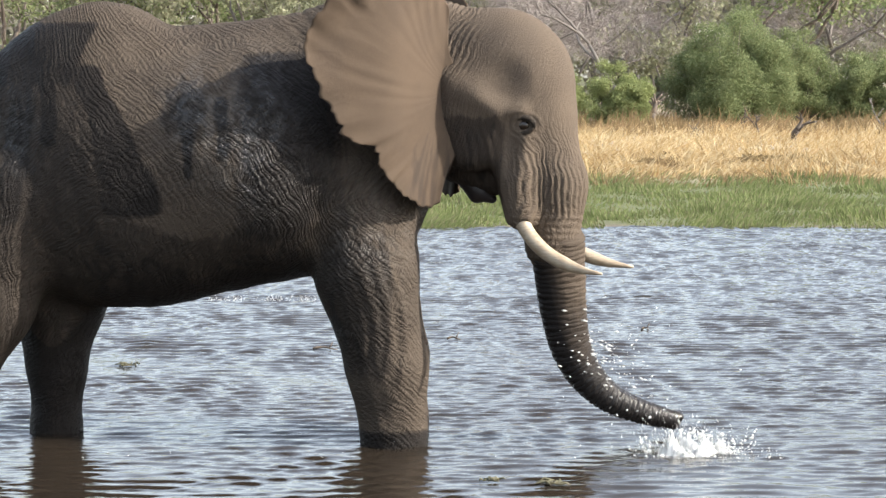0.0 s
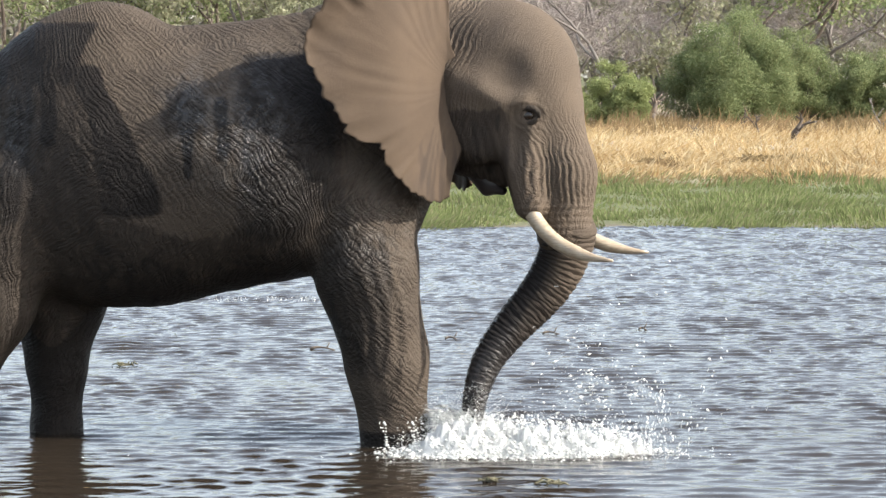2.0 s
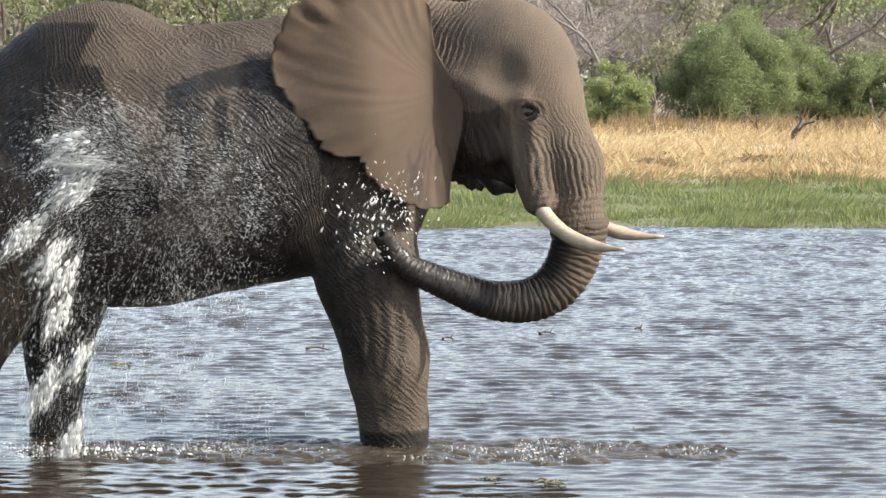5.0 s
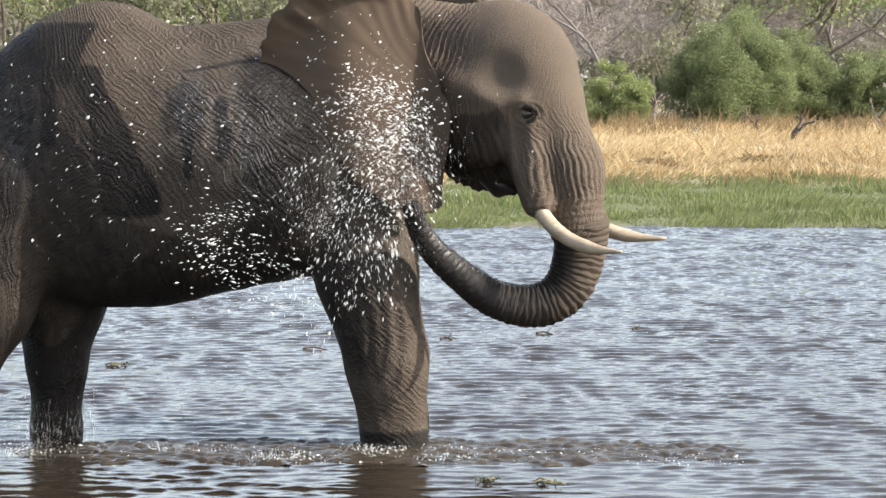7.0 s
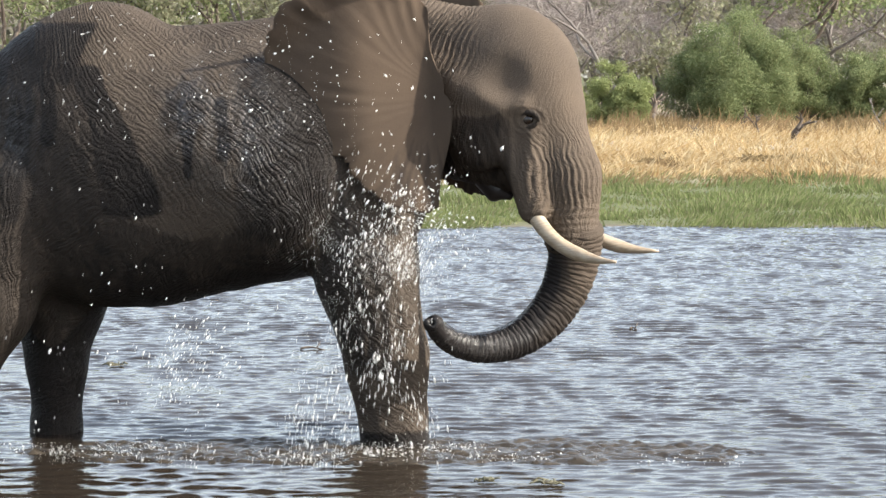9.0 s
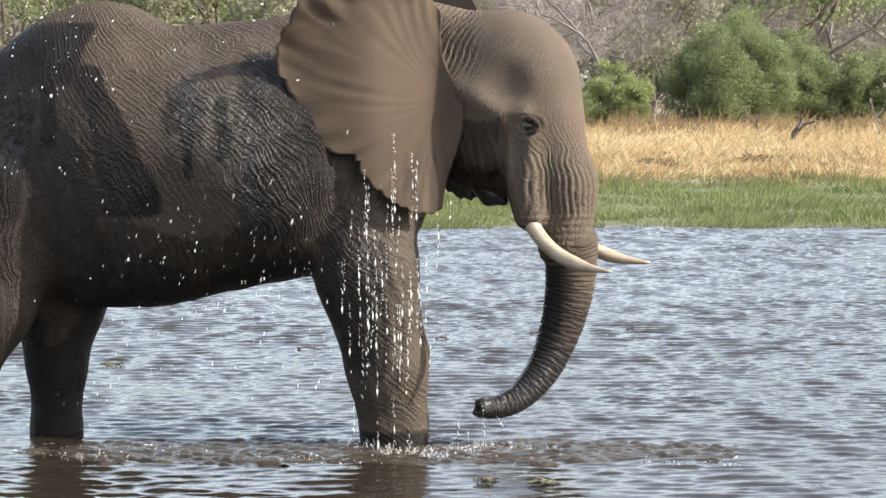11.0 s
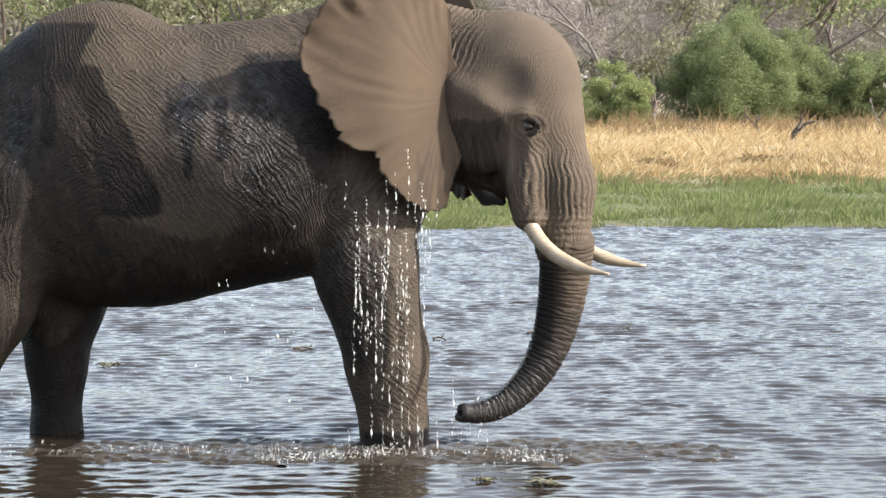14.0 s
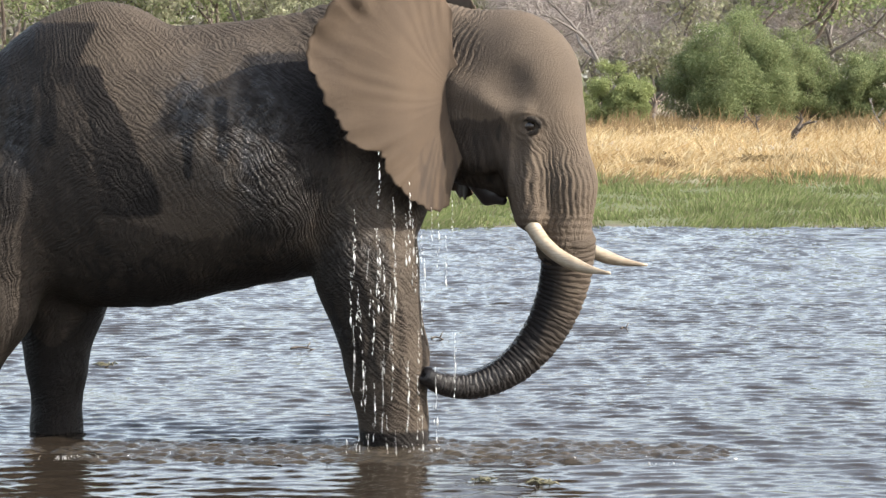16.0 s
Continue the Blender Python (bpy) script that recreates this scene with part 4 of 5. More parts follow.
for i, (x, y, length, lean, r) in enumerate(((8.15, 97, 0.80, 0.1, 0.17), (11.3, 81, 0.62, 0.15, 0.13), (7.9, 84, 0.55, 0.9, 0.05), (15.2, 92, 1.2, 1.05, 0.07), (10.9, 93, 0.6, 0.5, 0.06), (10.6, 84, 0.5, 0.2, 0.07))):
    plant(dead_wood("dead_stump" if lean < 0.3 else "fallen_branch", 60 + i, length, lean, r, "grey weathered dead wood standing in the dry grass"), x, y)


def weed(seed, size):
    """A floating scrap of water weed: a few curled strips lying on the surface."""
    rng = np.random.default_rng(seed)
    parts = []
    for _ in range(14):
        a, l = rng.uniform(0, 6.28), size * rng.uniform(0.4, 1.0)
        o = rng.normal(0, size * 0.3, 2)
        pts = [(o[0] + l * (t - 0.5) * math.cos(a), o[1] + l * (t - 0.5) * math.sin(a) * 0.7, 0.012 + 0.02 * math.sin(t * 3.1) * rng.random()) for t in np.linspace(0, 1, 6)]
        parts.append(tube(pts, [0.003, 0.006, 0.007, 0.006, 0.004, 0.002], 5))
    v, f = merge(parts)
    return tagged(new("floating_weed", mesh_of("floating_weed", v, f, WEED)), "scrap of green and straw weed floating on the river", "weed", kind="stuff")


def twig(seed, length):
    rng = np.random.default_rng(seed)
    pts = [(length * (t - 0.5), 0.02 * math.sin(t * 5), 0.01 + 0.012 * math.sin(t * 4)) for t in np.linspace(0, 1, 7)]
    v, f = merge([limb(pts, 0.012, 0.006, 6), limb([pts[4], (pts[4][0] + 0.03, 0.01, 0.07)], 0.007, 0.003, 5)])
    return tagged(new("floating_twig", mesh_of("floating_twig", v, f, BARK)), "small dark twig drifting on the river", "twig")


# thing, place on the river, how far it drifts
drifting = [(weed(80, 0.16), (-2.66, 20.98), (-0.19, 0.0)), (weed(81, 0.10), (0.29, 14.82), (-0.05, 0.0)), (weed(82, 0.14), (0.63, 14.70), (-0.06, 0.02)),
            (twig(83, 0.22), (-1.05, 22.3), (-0.20, 0.0)), (twig(84, 0.12), (0.10, 23.2), (-0.15, 0.0)), (twig(85, 0.07), (1.95, 24.1), (-0.20, 0.02)), (twig(86, 0.16), (1.05, 23.7), (-0.2, 0.0))]


# ---- what moves ----
def glide(rows, t):
    """Smooth value of the rows (t, a, b, ...) at t."""
    r = np.array(rows, float)
    ts, vs = r[:, 0], r[:, 1:]
    i = int(np.clip(np.searchsorted(ts, t) - 1, 0, len(ts) - 2))

    def slope(k):
        if k in (0, len(ts) - 1):
            return np.zeros(vs.shape[1])
        a = (vs[k] - vs[k - 1]) / (ts[k] - ts[k - 1])
        b = (vs[k + 1] - vs[k]) / (ts[k + 1] - ts[k])
        return np.where(a * b > 0, 2 * a * b / (a + b + 1e-12), 0)
    h = ts[i + 1] - ts[i]
    u = np.clip((t - ts[i]) / h, 0, 1)
    return (vs[i] * (2 * u ** 3 - 3 * u ** 2 + 1) + vs[i + 1] * (3 * u ** 2 - 2 * u ** 3)
            + slope(i) * h * (u ** 3 - 2 * u ** 2 + u) + slope(i + 1) * h * (u ** 3 - u ** 2))


# seconds, shift along x and z, nod in degrees, turn towards the camera
HEAD_ROWS = [
    (0, -0.004, 0.017, -1.9, 4.0), (1, 0.020, 0.039, -0.9, 5.3), (2, 0.040, 0.054, 0.9, 6.1), (3, 0.048, 0.056, 3.1, 6.9), (4, 0.047, 0.041, 5.7, 7.3),
    (6.3, 0.062, 0.020, 6.8, 10.2), (7, 0.066, 0.016, 6.7, 11.0), (8, 0.065, 0.008, 5.6, 10.6), (9, 0.064, 0.006, 3.5, 9.6),
    (11.3, 0.050, -0.016, 0.8, 7.9), (12.5, 0.045, -0.014, 0.1, 7.3), (14, 0.048, -0.008, -0.3, 6.8), (16, 0.053, -0.005, -0.2, 6.6)]
# seconds, the trunk's direction at six places from root to tip (0 down, 90 forward), its length, its sideways bend
TRUNK_A = [
    (0, 5, 5, 12, 39, 67, 79, 1.60, 0), (0.5, 3, 0, -2, 18, 66, 82, 1.57, 0), (1, -4, -12, -16, 1, 47, 81, 1.53, 0),
    (1.5, -6, -21, -32, -23, 17, 61, 1.49, -0.1), (2, -3, -29, -44, -38, -17, -1, 1.49, -0.35), (2.5, -3, -31, -59, -58, -42, -100, 1.62, -0.65),
    (3, 3, -38, -68, -69, -75, -112, 1.68, -0.7), (3.5, -4, -27, -78, -88, -91, -147, 1.81, -0.7), (4, -2, -30, -84, -101, -102, -163, 1.82, -0.7)]
TRUNK_B = [
    (6.3, 0, -25, -85, -124, -127, -147, 1.66, -0.7), (7, 3, -20, -90, -126, -135, -168, 1.77, -0.7), (8, 3, -9, -62, -102, -123, -169, 1.59, -0.7),
    (9, 2, -16, -40, -69, -101, -150, 1.45, -0.7), (11.3, 8, -4, -14, -23, -46, -92, 1.36, -0.35), (12.5, 3, -4, -11, -19, -40, -88, 1.37, -0.35),
    (13.3, -2, -4, -12, -25, -45, -97, 1.41, -0.35), (14.5, -2, -8, -17, -36, -64, -94, 1.46, -0.35), (16, 2, -13, -30, -51, -80, -123, 1.53, -0.35)]
# seconds, how far the ear stands off the body in degrees, how far its root is pushed out
EAR_ROWS = [(0, 46, 0.0), (1.5, 47, 0.0), (2.5, 46, 0.0), (3, 45, 0.01), (4, 41, 0.04), (6.3, 17, 0.20), (8, 16, 0.21), (9, 16, 0.20), (11.3, 29, 0.08), (12.5, 36, 0.04), (14, 43, 0.0), (16, 47, 0.0)]
STEPS = [i * 0.25 for i in range(65)]


def head_pose(t):
    dx, dz, nod, turn = glide(HEAD_ROWS, t)
    return (Matrix.Translation(HEAD_PIVOT + Vector((dx, 0, dz))) @ Matrix.Rotation(radians(-nod), 4, "Y")
            @ Matrix.Rotation(radians(-HEAD_YAW - turn), 4, "Z") @ Matrix.Translation(-HEAD_PIVOT))


def trunk_poses(t):
    """Poses of the rings and of the tip in the elephant's space."""
    row = glide(TRUNK_A + TRUNK_B, t)
    nodes = np.linspace(0, 1, 6)
    root = head_pose(t) @ Vector((0.825, 0, 1.35))
    n, x, z, out = 184, root.x, root.z, []
    step = row[6] / n
    for i in range(n + 1):
        s = i / n
        a = math.radians(float(np.interp(s, nodes, row[:6])))
        y = root.y * (1 - s) + (row[7] + root.y * 0.35) * s * s
        out.append((Vector((x, y, z)), a))
        x, z = x + step * math.sin(a), z - step * math.cos(a)
    res = []
    for i in range(RINGS + 1):
        k = round(i / RINGS * n)
        p, a = out[k]
        q0, q1 = out[max(0, k - 3)][0], out[min(n, k + 3)][0]
        d = (q1 - q0).normalized()
        flat = Vector((math.cos(a), 0, math.sin(a)))
        side = d.cross(flat).normalized()
        front = side.cross(d).normalized()
        res.append(Matrix.Translation(p) @ Matrix((front, side, d)).transposed().to_4x4())
    return res


def churned_water():
    """A patch of river stirred up by what falls into it: short, quick ripples that die away to its rim."""
    gx, gy = np.meshgrid(np.linspace(-1, 1, 330), np.linspace(-1, 1, 100))
    rng = np.random.default_rng(15)
    x, y = gx * 2.55, gy * 0.62
    h = np.zeros_like(x)
    for _ in range(26):
        a, lam = rng.uniform(-1.2, 1.2), rng.uniform(0.07, 0.16)
        h += 0.016 * lam * np.sin(2 * math.pi / lam * (x * math.sin(a) + y * math.cos(a)) + 2.0 * np.sin(x * rng.uniform(2, 9) + y * rng.uniform(2, 12)) + rng.uniform(0, 7))
    rim = 1 - (np.abs(gx) ** 3 + gy ** 2) + 0.15 * np.sin(gx * 17) + 0.1 * np.sin(gx * 41 + 2 * gy)
    z = h + 0.010 - 0.05 * level(0.45 - rim, 0, 0.7)
    v = np.stack([x, y, z], -1).reshape(-1, 3)
    i = (np.arange(99)[:, None] * 330 + np.arange(329)).reshape(-1)
    ob = new("churned_water", mesh_of("churned_water", v, np.stack([i, i + 1, i + 331, i + 330], 1), MUDDY))
    return tagged(ob, "brown water stirred into short choppy ripples round the legs", "water", kind="stuff")


churned = churned_water()


# ---- broken water: jets, drops, splashes and foam ----
DROP = np.array([(1, 0, 0), (-1, 0, 0), (0, 1, 0), (0, -1, 0), (0, 0, 1), (0, 0, -1)], float)
DROP_FACES = np.array([(0, 2, 4), (2, 1, 4), (1, 3, 4), (3, 0, 4), (2, 0, 5), (1, 2, 5), (3, 1, 5), (0, 3, 5)])


def drops(rng, centres, size, long=1.6):
    """Verts and faces of small uneven drops, drawn out along x."""
    n = len(centres)
    s = size * rng.lognormal(0, 0.45, n)
    shape = DROP[None] * (s[:, None, None] * np.stack([long * rng.uniform(0.7, 1.5, n), np.ones(n), np.ones(n)], -1)[:, None, :])
    shape = shape * rng.uniform(0.75, 1.25, (n, 6, 1))
    if size < 0.0016 or (size < 0.00305 and n > 400):
        tet = shape[:, (0, 2, 3, 4)]
        tet[:, 0] += shape[:, 1] * 0.5
        tet[:, 3] -= shape[:, 0] * 0.6
        f = (np.array([(0, 1, 3), (1, 2, 3), (2, 0, 3), (1, 0, 2)])[None] + 4 * np.arange(n)[:, None, None]).reshape(-1, 3)
        return (centres[:, None, :] + tet).reshape(-1, 3), f
    v = (centres[:, None, :] + shape).reshape(-1, 3)
    f = (DROP_FACES[None] + 6 * np.arange(n)[:, None, None]).reshape(-1, 3)
    return v, f


def puff_mesh(name, seed, count, spread, size, long=1.8, edge=2.2, dense=0):
    """A cloud of drops, dense in its middle."""
    rng = np.random.default_rng(seed)
    d = rng.normal(0, 0.5, (count, 3))
    lean = rng.normal(0, 0.3, (3, 3))
    c = (d + edge * 0.1 * np.sin(d @ lean * 9)) * np.array(spread)
    if dense:
        v, f = drops(rng, c, size, long)
        w, g = drops(rng, c[:dense] * 0.72, 0.0052, 2.6)
        return mesh_of(name, np.concatenate([v, w]), [tuple(q) for q in f] + [tuple(q) for q in g + len(v)], SPRAY)
    return mesh_of(name, *drops(rng, c, size, long), SPRAY)


def strand_mesh(name, seed, length, size, count):
    """A falling string of water that breaks into beads; drawn out along x."""
    rng = np.random.default_rng(seed)
    x = np.sort(rng.uniform(-length / 2, length / 2, count))
    c = np.stack([x, 0.012 * np.sin(x * 9 + seed) + rng.normal(0, 0.010, count), 0.012 * np.cos(x * 7) + rng.normal(0, 0.004, count)], -1)
    return mesh_of(name, *drops(rng, c, size, 3.0), SPRAY)


def splash_mesh(name, seed, width, height, count, heaped=True):
    """A crown of thrown-up water: ragged low mound, leaning spikes and drops."""
    rng = np.random.default_rng(seed)
    v, f = [], []

    def take(pv, pf):
        k = sum(len(a) for a in v)
        v.append(np.asarray(pv, float))
        f.append(np.asarray(pf, int) + k)
    c = rng.normal(0, 1, (count, 3)) * np.array([width * 0.30, width * 0.17, 0.0])
    r2 = np.clip(1 - (np.abs(c[:, 0]) / width) ** 1.5, 0.1, 1)
    c[:, 2] = np.abs(rng.normal(0, 0.42, count)) * height * r2
    k = 1.0 if heaped else 0.36
    take(*drops(rng, c, 0.0030 * k, 1.5))
    core = np.stack([c[:, 0] * 0.8, c[:, 1] * 0.8, c[:, 2] * 0.45], -1)[: count // 3]
    take(*drops(rng, core, 0.0058 * k, 1.5))
    c2 = rng.normal(0, 1, (count // 2, 3)) * np.array([width * 0.34, width * 0.18, 0.004])
    c2[:, 2] = np.abs(c2[:, 2])
    take(*drops(rng, c2, 0.0040 * k, 1.8))
    for _ in range(min(46, count // 14)):
        a = rng.uniform(0, 2 * math.pi)
        b = np.array([rng.normal(0, width * 0.25), rng.normal(0, width * 0.12), -0.01])
        tip = b + np.array([math.cos(a) * 0.4, math.sin(a) * 0.3, 1.0]) * height * rng.uniform(0.4, 1.1)
        n = 14
        t = np.linspace(0, 1, n)[:, None]
        take(*drops(rng, b + (tip - b) * t + rng.normal(0, 0.004, (n, 3)), 0.0045 * k, 1.0))
    tris = [tuple(q) for q in np.concatenate(f)]
    if not heaped:
        return mesh_of(name, np.concatenate(v), tris, SPRAY)
    gx, gy = np.meshgrid(np.linspace(-1, 1, 40), np.linspace(-1, 1, 20))          # the white heap itself
    lump = np.sin(gx * 9 + seed) * np.sin(gy * 6 + gx * 3) + 0.6 * np.sin(gx * 23 + 2 * gy) * np.sin(gy * 17 + seed) + rng.normal(0, 0.35, gx.shape)
    z = height * (0.56 + 0.24 * lump) * np.clip(1 - gx ** 2 - gy ** 2, -0.5, 1) - 0.006
    heap = np.stack([gx * width * 0.5, gy * width * 0.26, z], -1).reshape(-1, 3)
    k = sum(len(a) for a in v)
    i = (np.arange(19)[:, None] * 40 + np.arange(39)).reshape(-1) + k
    v.append(heap)
    return mesh_of(name, np.concatenate(v), tris + [tuple(q) for q in np.stack([i, i + 1, i + 41, i + 40], 1)], SPRAY)


def foam_mesh(name, seed, width, depth, count):
    """Thin bubbles and flecks lying on the water."""
    rng = np.random.default_rng(seed)
    c = rng.uniform(-1, 1, (count, 3)) * np.array([width / 2, depth / 2, 0.004])
    keep = np.sin(c[:, 0] * 31 + 3 * np.sin(c[:, 1] * 40)) + np.sin(c[:, 1] * 47 + seed) + rng.normal(0, 0.5, count) > 0.9
    c = c[keep]
    c[:, 2] += 0.006
    return mesh_of(name, *drops(rng, c, 0.0021, 1.8), SPRAY)


JET = [puff_mesh("water_jet", 100 + i, 1900, (0.20, 0.06, 0.075), 0.0026, 2.6, 2.2, 130) for i in range(4)]
MIST = [puff_mesh("water_spray", 110 + i, 800, (0.27, 0.14, 0.24), 0.0021, 2.4, 3.0) for i in range(4)]
BEADS = [puff_mesh("water_drops", 120 + i, 38, (0.60, 0.12, 0.50), 0.0029, 1.5, 3.0) for i in range(5)]
BURST = [puff_mesh("water_burst", 130 + i, 150, (0.28, 0.09, 0.22), 0.0025, 2.6, 4.0) for i in range(4)]
STRAND = [strand_mesh("water_strand", 140 + i, 0.18 + 0.07 * i, 0.0017, 12 + 4 * i) for i in range(5)]
CROWN = [splash_mesh("splash", 150 + i, 0.58, 0.27, 4200) for i in range(4)]
PLOP = [splash_mesh("splash", 160 + i, 0.46, 0.085, 430, False) for i in range(4)]
FOAM = [foam_mesh("foam", 170 + i, 0.75, 0.5, 420) for i in range(4)]

flights = []      # thing, start, place, speed, pull, drag
rises = []        # thing, place, rows of (seconds, height)
SPRAY_RNG = np.random.default_rng(9)
PULL = 1.1        # gravity as slowed by the film's speed


def droplet_thing(meshes, name, label, group):
    me = meshes[int(SPRAY_RNG.integers(0, len(meshes)))]
    return tagged(new(name, me), label, "water", group, "stuff")


def launch(meshes, name, label, group, start, place, speed, pull=PULL, drag=0.0):
    flights.append((droplet_thing(meshes, name, label, group), start, Vector(place), Vector(speed), pull, drag))


def surface(px, y):
    """Lateral place on the river at a distance y for a bearing px."""
    return (px - 784.0) * y / 4446.0


def plan_water():
    r = SPRAY_RNG
    # drops thrown up where the trunk beats the water
    for i in range(11):
        start = -0.9 + 0.30 * i
        x = surface(1150 - 35 * max(0, start) + r.normal(0, 45), 16.2)
        launch(BURST if i % 3 == 0 else BEADS, "water_drops", "white drops thrown up from the splashing trunk", "thrown drops", start, (x, 16.25 + r.normal(0, 0.08), 0.0), (r.normal(0.05, 0.12), 0, r.uniform(0.85, 1.25)))
    # the jet blown sideways; the air brakes it, so that it ends in a falling veil
    t = 1.72
    while t < 4.55:
        p = trunk_poses(t)[RINGS].translation + Vector((0, PLANE, 0))
        p.z = max(p.z, 0.05)
        vx = float(np.interp(t, [1.7, 2.2, 2.6, 3.0, 3.4, 4.0, 4.7], [-1.3, -2.1, -2.9, -3.7, -4.5, -4.8, -4.6]))
        vz = float(np.interp(t, [1.7, 2.2, 2.6, 2.9, 3.1, 3.4, 3.7, 4.0, 4.7], [0.45, 0.60, 0.66, 0.76, 0.90, 1.10, 1.38, 1.62, 1.7]))
        late = float(np.interp(t, [2.5, 2.9, 3.9, 4.1], [0.10, 0.45, 0.45, 1.0]))
        launch(MIST if r.random() < late else JET, "water_jet", "white jet of water blown from the trunk", "jet of water", t, p + Vector((-0.04, -0.05, 0.02)), (vx * r.uniform(0.88, 1.08), -0.16, vz * r.uniform(0.90, 1.08)), 1.8, 0.45)
        launch(MIST, "water_spray", "fine spray falling from the jet", "jet of water", t + 0.02, p + Vector((-0.08, -0.05, 0.0)), (vx * r.uniform(0.35, 1.05), -0.16 + r.normal(0, 0.05), vz * r.uniform(0.4, 1.0)), 1.8, 0.45)
        if t < 2.6:
            launch(JET, "water_jet", "white burst of water blown from the trunk", "jet of water", t + 0.02, p + Vector((-0.05, -0.05, 0.0)), (vx * r.uniform(0.5, 1.0), -0.12 + r.normal(0, 0.06), r.uniform(0.2, 0.6)), 1.8, 0.45)
        t += 0.032
    # the jet blown up over the ear and the shoulder
    t = 4.8
    while t < 8.0:
        p = trunk_poses(t)[RINGS].translation + Vector((0, PLANE, 0))
        k = float(np.interp(t, [4.8, 6.5, 8.4], [1.0, 0.95, 0.5]))
        launch(MIST if r.random() < 0.35 * k else BURST, "water_jet", "white water blown up against the ear", "upward water", t, p + Vector((0, -0.05, 0.03)), (r.normal(-0.10, 0.10), -0.16, k * r.uniform(0.95, 1.4)))
        if r.random() < 0.32:
            launch(BEADS, "water_drops", "loose drops flying over the wet flank", "upward water", t + 0.05, p + Vector((0, -0.05, 0.03)), (r.uniform(-1.6, 0.1), -0.14, r.uniform(0.9, 2.1)))
        t += 0.11 if t < 7.2 else 0.17
    # drops that rain down beside the flank
    for i in range(16):
        start = r.uniform(4.9, 11.0)
        launch(BEADS, "water_drops", "loose drops falling past the wet flank", "falling drops", start, (r.uniform(-2.9, -0.5), PLANE - 1.0 - r.uniform(0, 0.15), r.uniform(2.2, 3.1)), (r.normal(-0.05, 0.08), 0, r.uniform(-0.1, 0.25)), 0.45)
    for i in range(3):
        start = 5.9 + 0.5 * i
        launch(BURST, "water_burst", "burst of drops bouncing off the ribs", "falling drops", start, (-1.45 + r.normal(0, 0.15), PLANE - 0.98, 1.25 + r.normal(0, 0.1)), (r.normal(-0.1, 0.1), -0.1, r.uniform(0.2, 0.5)), 0.5)
    # strings of water that run off the ear and down the leg
    for i in range(190):
        start = 9.0 + 6.9 * (i + r.random()) / 190
        if r.random() < 0.45:
            x, y, z = r.uniform(-0.66, -0.12), PLANE - 0.84 - r.uniform(0, 0.05), r.uniform(1.55, 1.9)
        elif r.random() < 0.75:
            x, y, z = r.uniform(-0.60, -0.15), PLANE - 0.73, r.uniform(1.0, 1.45)
        else:
            x, y, z = r.uniform(-0.15, 0.12), PLANE - 0.7, r.uniform(1.5, 1.62)
        launch(STRAND, "water_strand", "glistening string of water running off the ear", "running strings", start, (x, y, z), (0, 0, -0.12), 0.5)
    for i in range(16):                               # the trunk's tip drips
        t = 9.2 + 0.4 * i
        p = trunk_poses(t)[RINGS].translation + Vector((r.normal(0.04, 0.03), PLANE, -0.05))
        launch(STRAND, "water_strand", "drips falling from the tip of the trunk", "running strings", t, p, (r.normal(0, 0.05), 0, -0.1), 0.5)
    # the splash that follows the trunk's tip and the landing jet
    path = [(-0.6, 1260), (-0.3, 1215), (0.0, 1190), (0.25, 1160), (0.5, 1120), (0.75, 1085), (1.0, 1035), (1.2, 990), (1.4, 945), (1.6, 895), (1.75, 850), (1.9, 800), (2.05, 750),
            (2.2, 695), (2.35, 640), (2.5, 590), (2.65, 545), (2.85, 490), (3.05, 440), (3.3, 380), (3.55, 320), (3.8, 250), (4.05, 170), (4.3, 90)]
    for t, px in path:
        high = float(np.interp(t, [-0.5, 0.8, 1.6, 2.6, 3.2, 4.3], [0.55, 1.0, 1.1, 0.9, 0.5, 0.35]))
        y = 15.98 + r.normal(0, 0.05)
        ob = droplet_thing(CROWN, "splash", "white splash where the water is beaten", "splashes")
        top = -0.24 + 0.24 * high
        rises.append((ob, (surface(px, y), y), [(t - 0.12, -0.40), (t + 0.06, top), (t + 0.35, top - 0.02), (t + 0.9, top - 0.05), (t + 1.6, top - 0.16), (t + 2.0, -0.40)]))
        ob = droplet_thing(FOAM, "foam", "thin white foam and bubbles drifting on the water", "foam")
        y = 16.0 + r.normal(0, 0.12)
        rises.append((ob, (surface(px + r.normal(0, 25), y), y), [(t, -0.06), (t + 0.15, 0.004), (t + 1.5, -0.002), (t + 2.3, -0.03), (t + 2.8, -0.06)]))
    for i in range(22):                               # it dies away in small leaping drops
        t, px = 1.0 + 2.6 * r.random(), r.uniform(760, 1310)
        y = 16.0 + r.normal(0, 0.12)
        ob = droplet_thing(PLOP, "splash", "small splash of raining drops", "small splashes")
        rises.append((ob, (surface(px, y), y), [(t, -0.14), (t + 0.2, -0.005), (t + 1.0, -0.02), (t + 1.8, -0.05), (t + 2.4, -0.14)]))
    for px in (400, 480, 540):                        # a breaking ripple farther out
        ob = droplet_thing(PLOP, "splash", "small breaking ripple on the open water", "small splashes")
        rises.append((ob, (surface(px, 27.4), 27.4), [(0.0, -0.02), (2.5, -0.03), (4.0, -0.07), (4.6, -0.14)]))
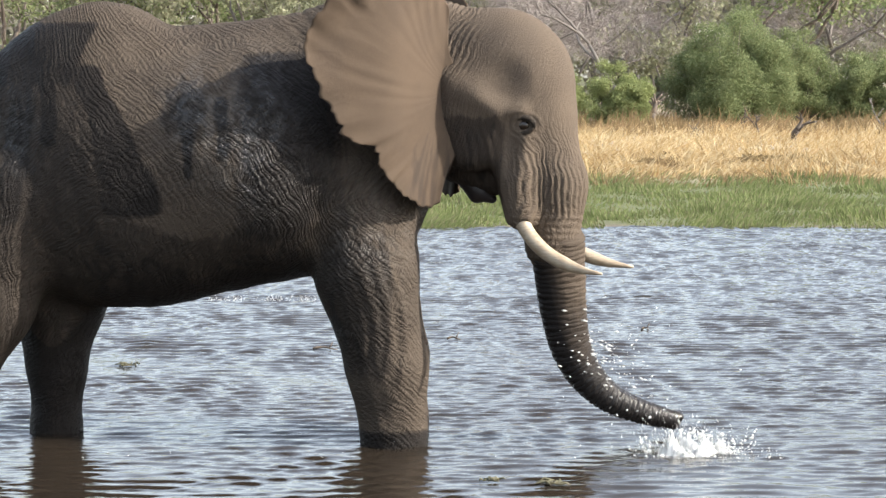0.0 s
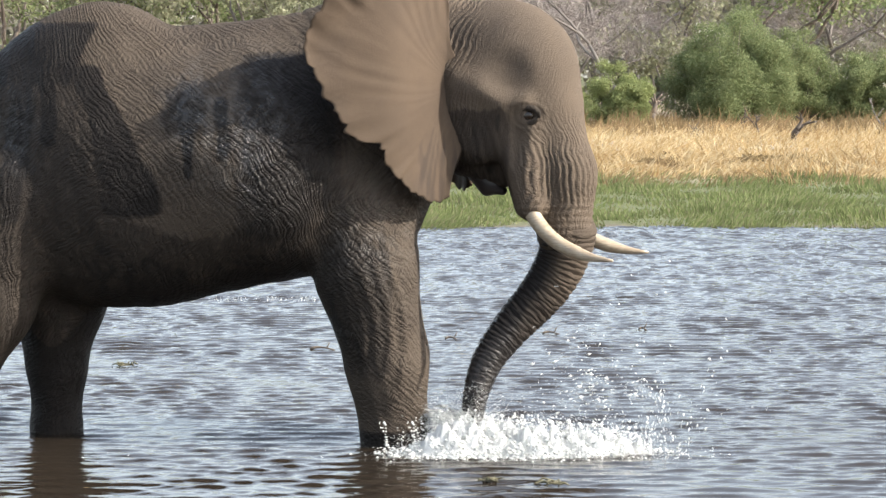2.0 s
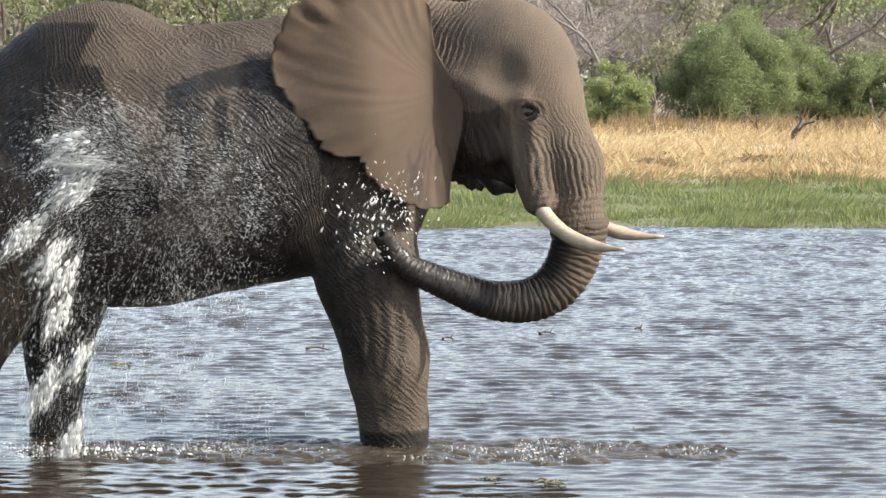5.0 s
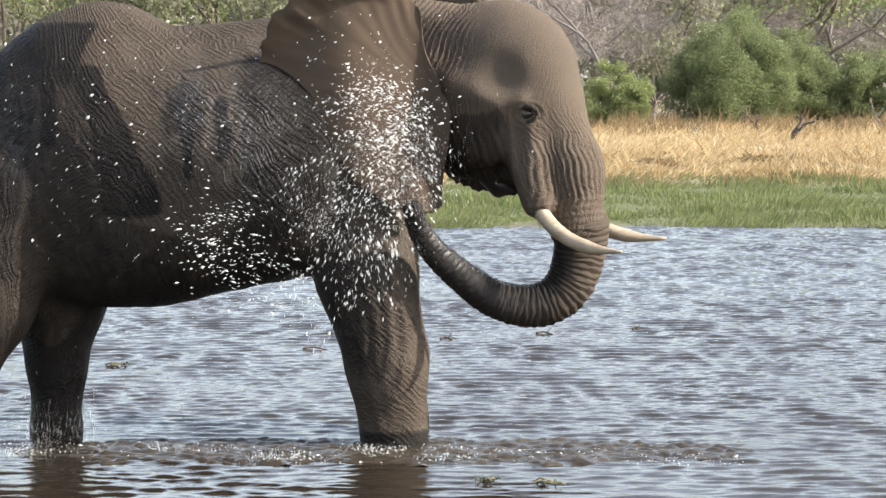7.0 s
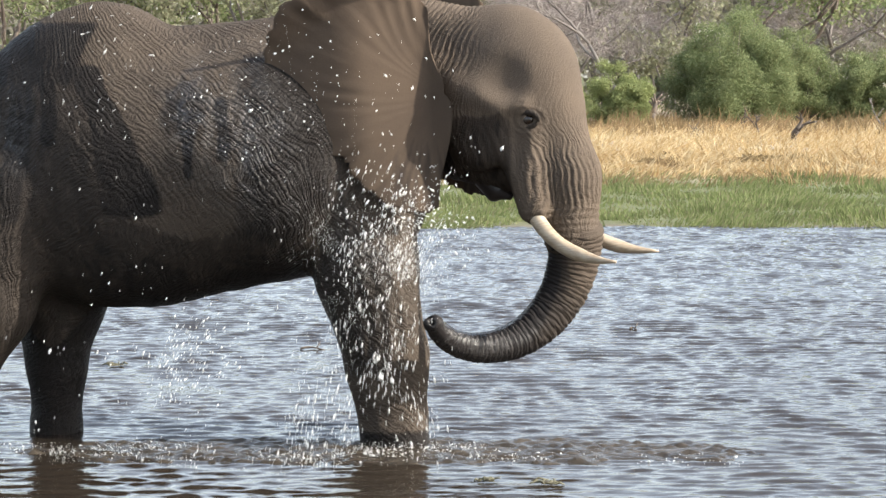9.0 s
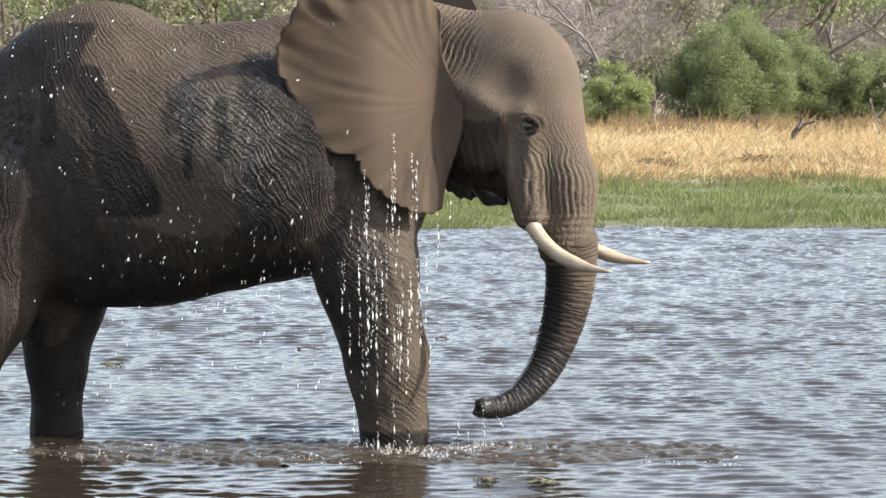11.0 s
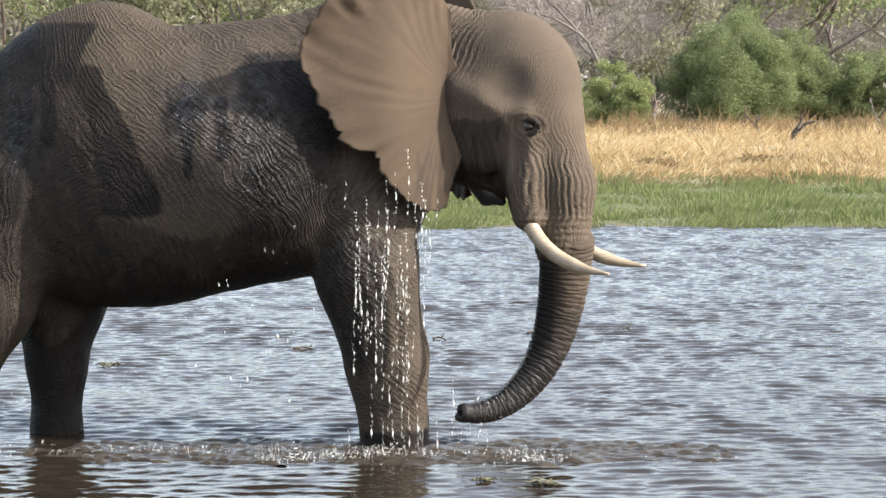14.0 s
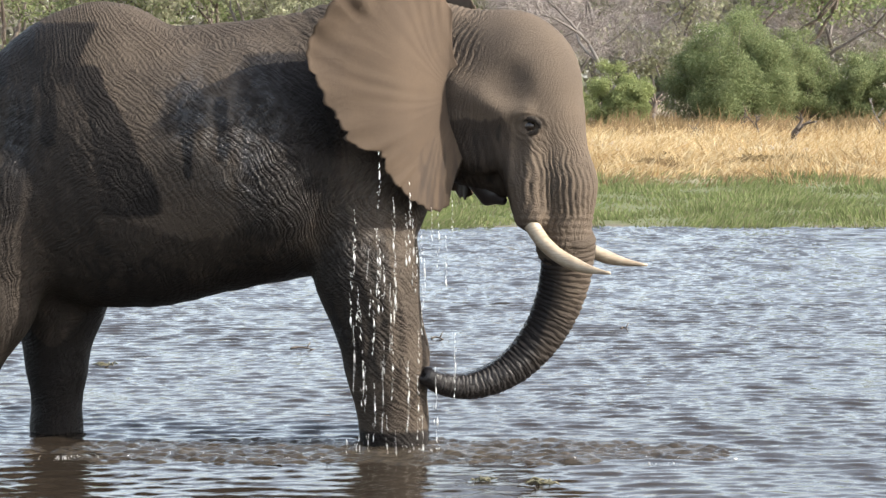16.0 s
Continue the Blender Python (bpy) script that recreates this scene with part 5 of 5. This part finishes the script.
    # what rains down keeps the water under the belly in motion
    for i in range(84):
        px = r.uniform(5, 960) if i % 3 else r.uniform(640, 960)
        y = r.uniform(15.62, 16.25)
        rows, t = [], r.uniform(3.9, 6.0)
        while t < 15.6:
            up = r.uniform(-0.055, -0.008)
            if i % 3 == 0 and t > 10.5:
                up += 0.012
            rows += [(t, -0.14), (t + 0.16, up), (t + 0.5, up - 0.03), (t + 0.8, -0.14)]
            t += r.uniform(1.0, 1.9)
        ob = droplet_thing(PLOP, "splash", "small splash of raining drops", "small splashes")
        rises.append((ob, (surface(px, y), y), rows))
    for i in range(7):
        px, y = r.uniform(0, 1250), r.uniform(15.6, 16.25)
        ob = droplet_thing(FOAM, "foam", "thin white foam and bubbles drifting on the water", "foam")
        t = 4.0 + r.uniform(0, 2.5)
        rises.append((ob, (surface(px, y), y), [(t, -0.06), (t + 0.4, 0.002), (t + 5, -0.002), (t + 9, -0.012)]))


def steps_of(rows):
    """Rows with frames strictly rising, from the clip's start to its end."""
    out = []
    for t, m in rows:
        t = min(max(t, 0.0), 16.0)
        if out and frame(t) <= frame(out[-1][0]):
            if frame(t) == 1:
                out[-1] = (0.0, m)
            continue
        out.append((t, m))
    if frame(out[-1][0]) < frame(16.0):
        out.append((16.0, out[-1][1]))
    if frame(out[0][0]) > 1:
        out.insert(0, (0.0, out[0][1]))
    return out


def fly(ob, start, place, speed, pull, drag):
    """Wait below the surface, fly from start in an arc, and sink where it falls in; drag is the time in which air halts it sideways."""
    def at(u):
        way = drag * (1 - math.exp(-u / drag)) if drag else u
        p = place + Vector((speed.x * way, speed.y * way, speed.z * u - 0.5 * pull * u * u))
        vx, vz = speed.x * (math.exp(-u / drag) if drag else 1.0), speed.z - pull * u
        a = math.atan2(-vz, abs(vx) + (0.6 if speed.z > 0 else 0.0))
        return Matrix.Translation(p) @ Matrix.Rotation(-a if vx < 0 else a, 4, "Y"), p.z
    low = Matrix.Translation((place.x, place.y, -0.85))
    rows = []
    if start > 1 / 30:
        rows += [(0.0, low), (start - 1 / 30, low)]
    u = max(0.0, -start)
    m, z = at(u)
    while z > -0.40 and start + u < 16.0:
        rows.append((start + u, m))
        u += 0.15
        m, z = at(u)
    rows.append((start + u, m))
    end = at(u)[0].translation
    rows.append((start + u + 0.3, Matrix.Translation((end.x, end.y, -0.85)) @ m.to_3x3().to_4x4()))
    walk(ob, steps_of(rows))


plan_water()


def motions():
    poses = {t: trunk_poses(t) for t in STEPS}
    for i, ob in enumerate(rings):
        walk(ob, [(t, poses[t][i]) for t in STEPS])
    walk(trunk_tip, [(t, poses[t][RINGS]) for t in STEPS])
    heads = {t: head_pose(t) for t in STEPS}
    walk(head, [(t, heads[t]) for t in STEPS])
    for ob, s in ((near_ear, -1), (far_ear, 1)):
        walk(ob, [(t, heads[t] @ pose(0.095 - 0.06 * (s + 1), (0.37 + float(glide(EAR_ROWS, t)[1])) * s, 2.30 + 0.02 * (s + 1), 0, 0, HEAD_YAW) @ pose(0, 0, 0, 0, 0, -s * float(glide(EAR_ROWS, t)[0]))) for t in STEPS])
    for row in flights:
        fly(*row)
    for ob, (x, y), rows in rises:
        walk(ob, steps_of([(t, pose(x, y, z)) for t, z in rows]))
    for ob, (x, y), (dx, dy) in drifting:
        walk(ob, [(0.0, pose(x, y, 0)), (16.0, pose(x + dx, y + dy, 0))])
    walk(churned, [(0.0, pose(-0.39, 16.08, -0.10)), (2.2, pose(-0.39, 16.08, -0.10)), (4.0, pose(-0.39, 16.08, -0.012)), (6.3, pose(-0.39, 16.08, 0.0)), (16.0, pose(-0.44, 16.08, -0.002))])
    walk(river, [(0.0, pose(0, 0, 0)), (16.0, pose(-1.6, -0.9, 0))])


motions()
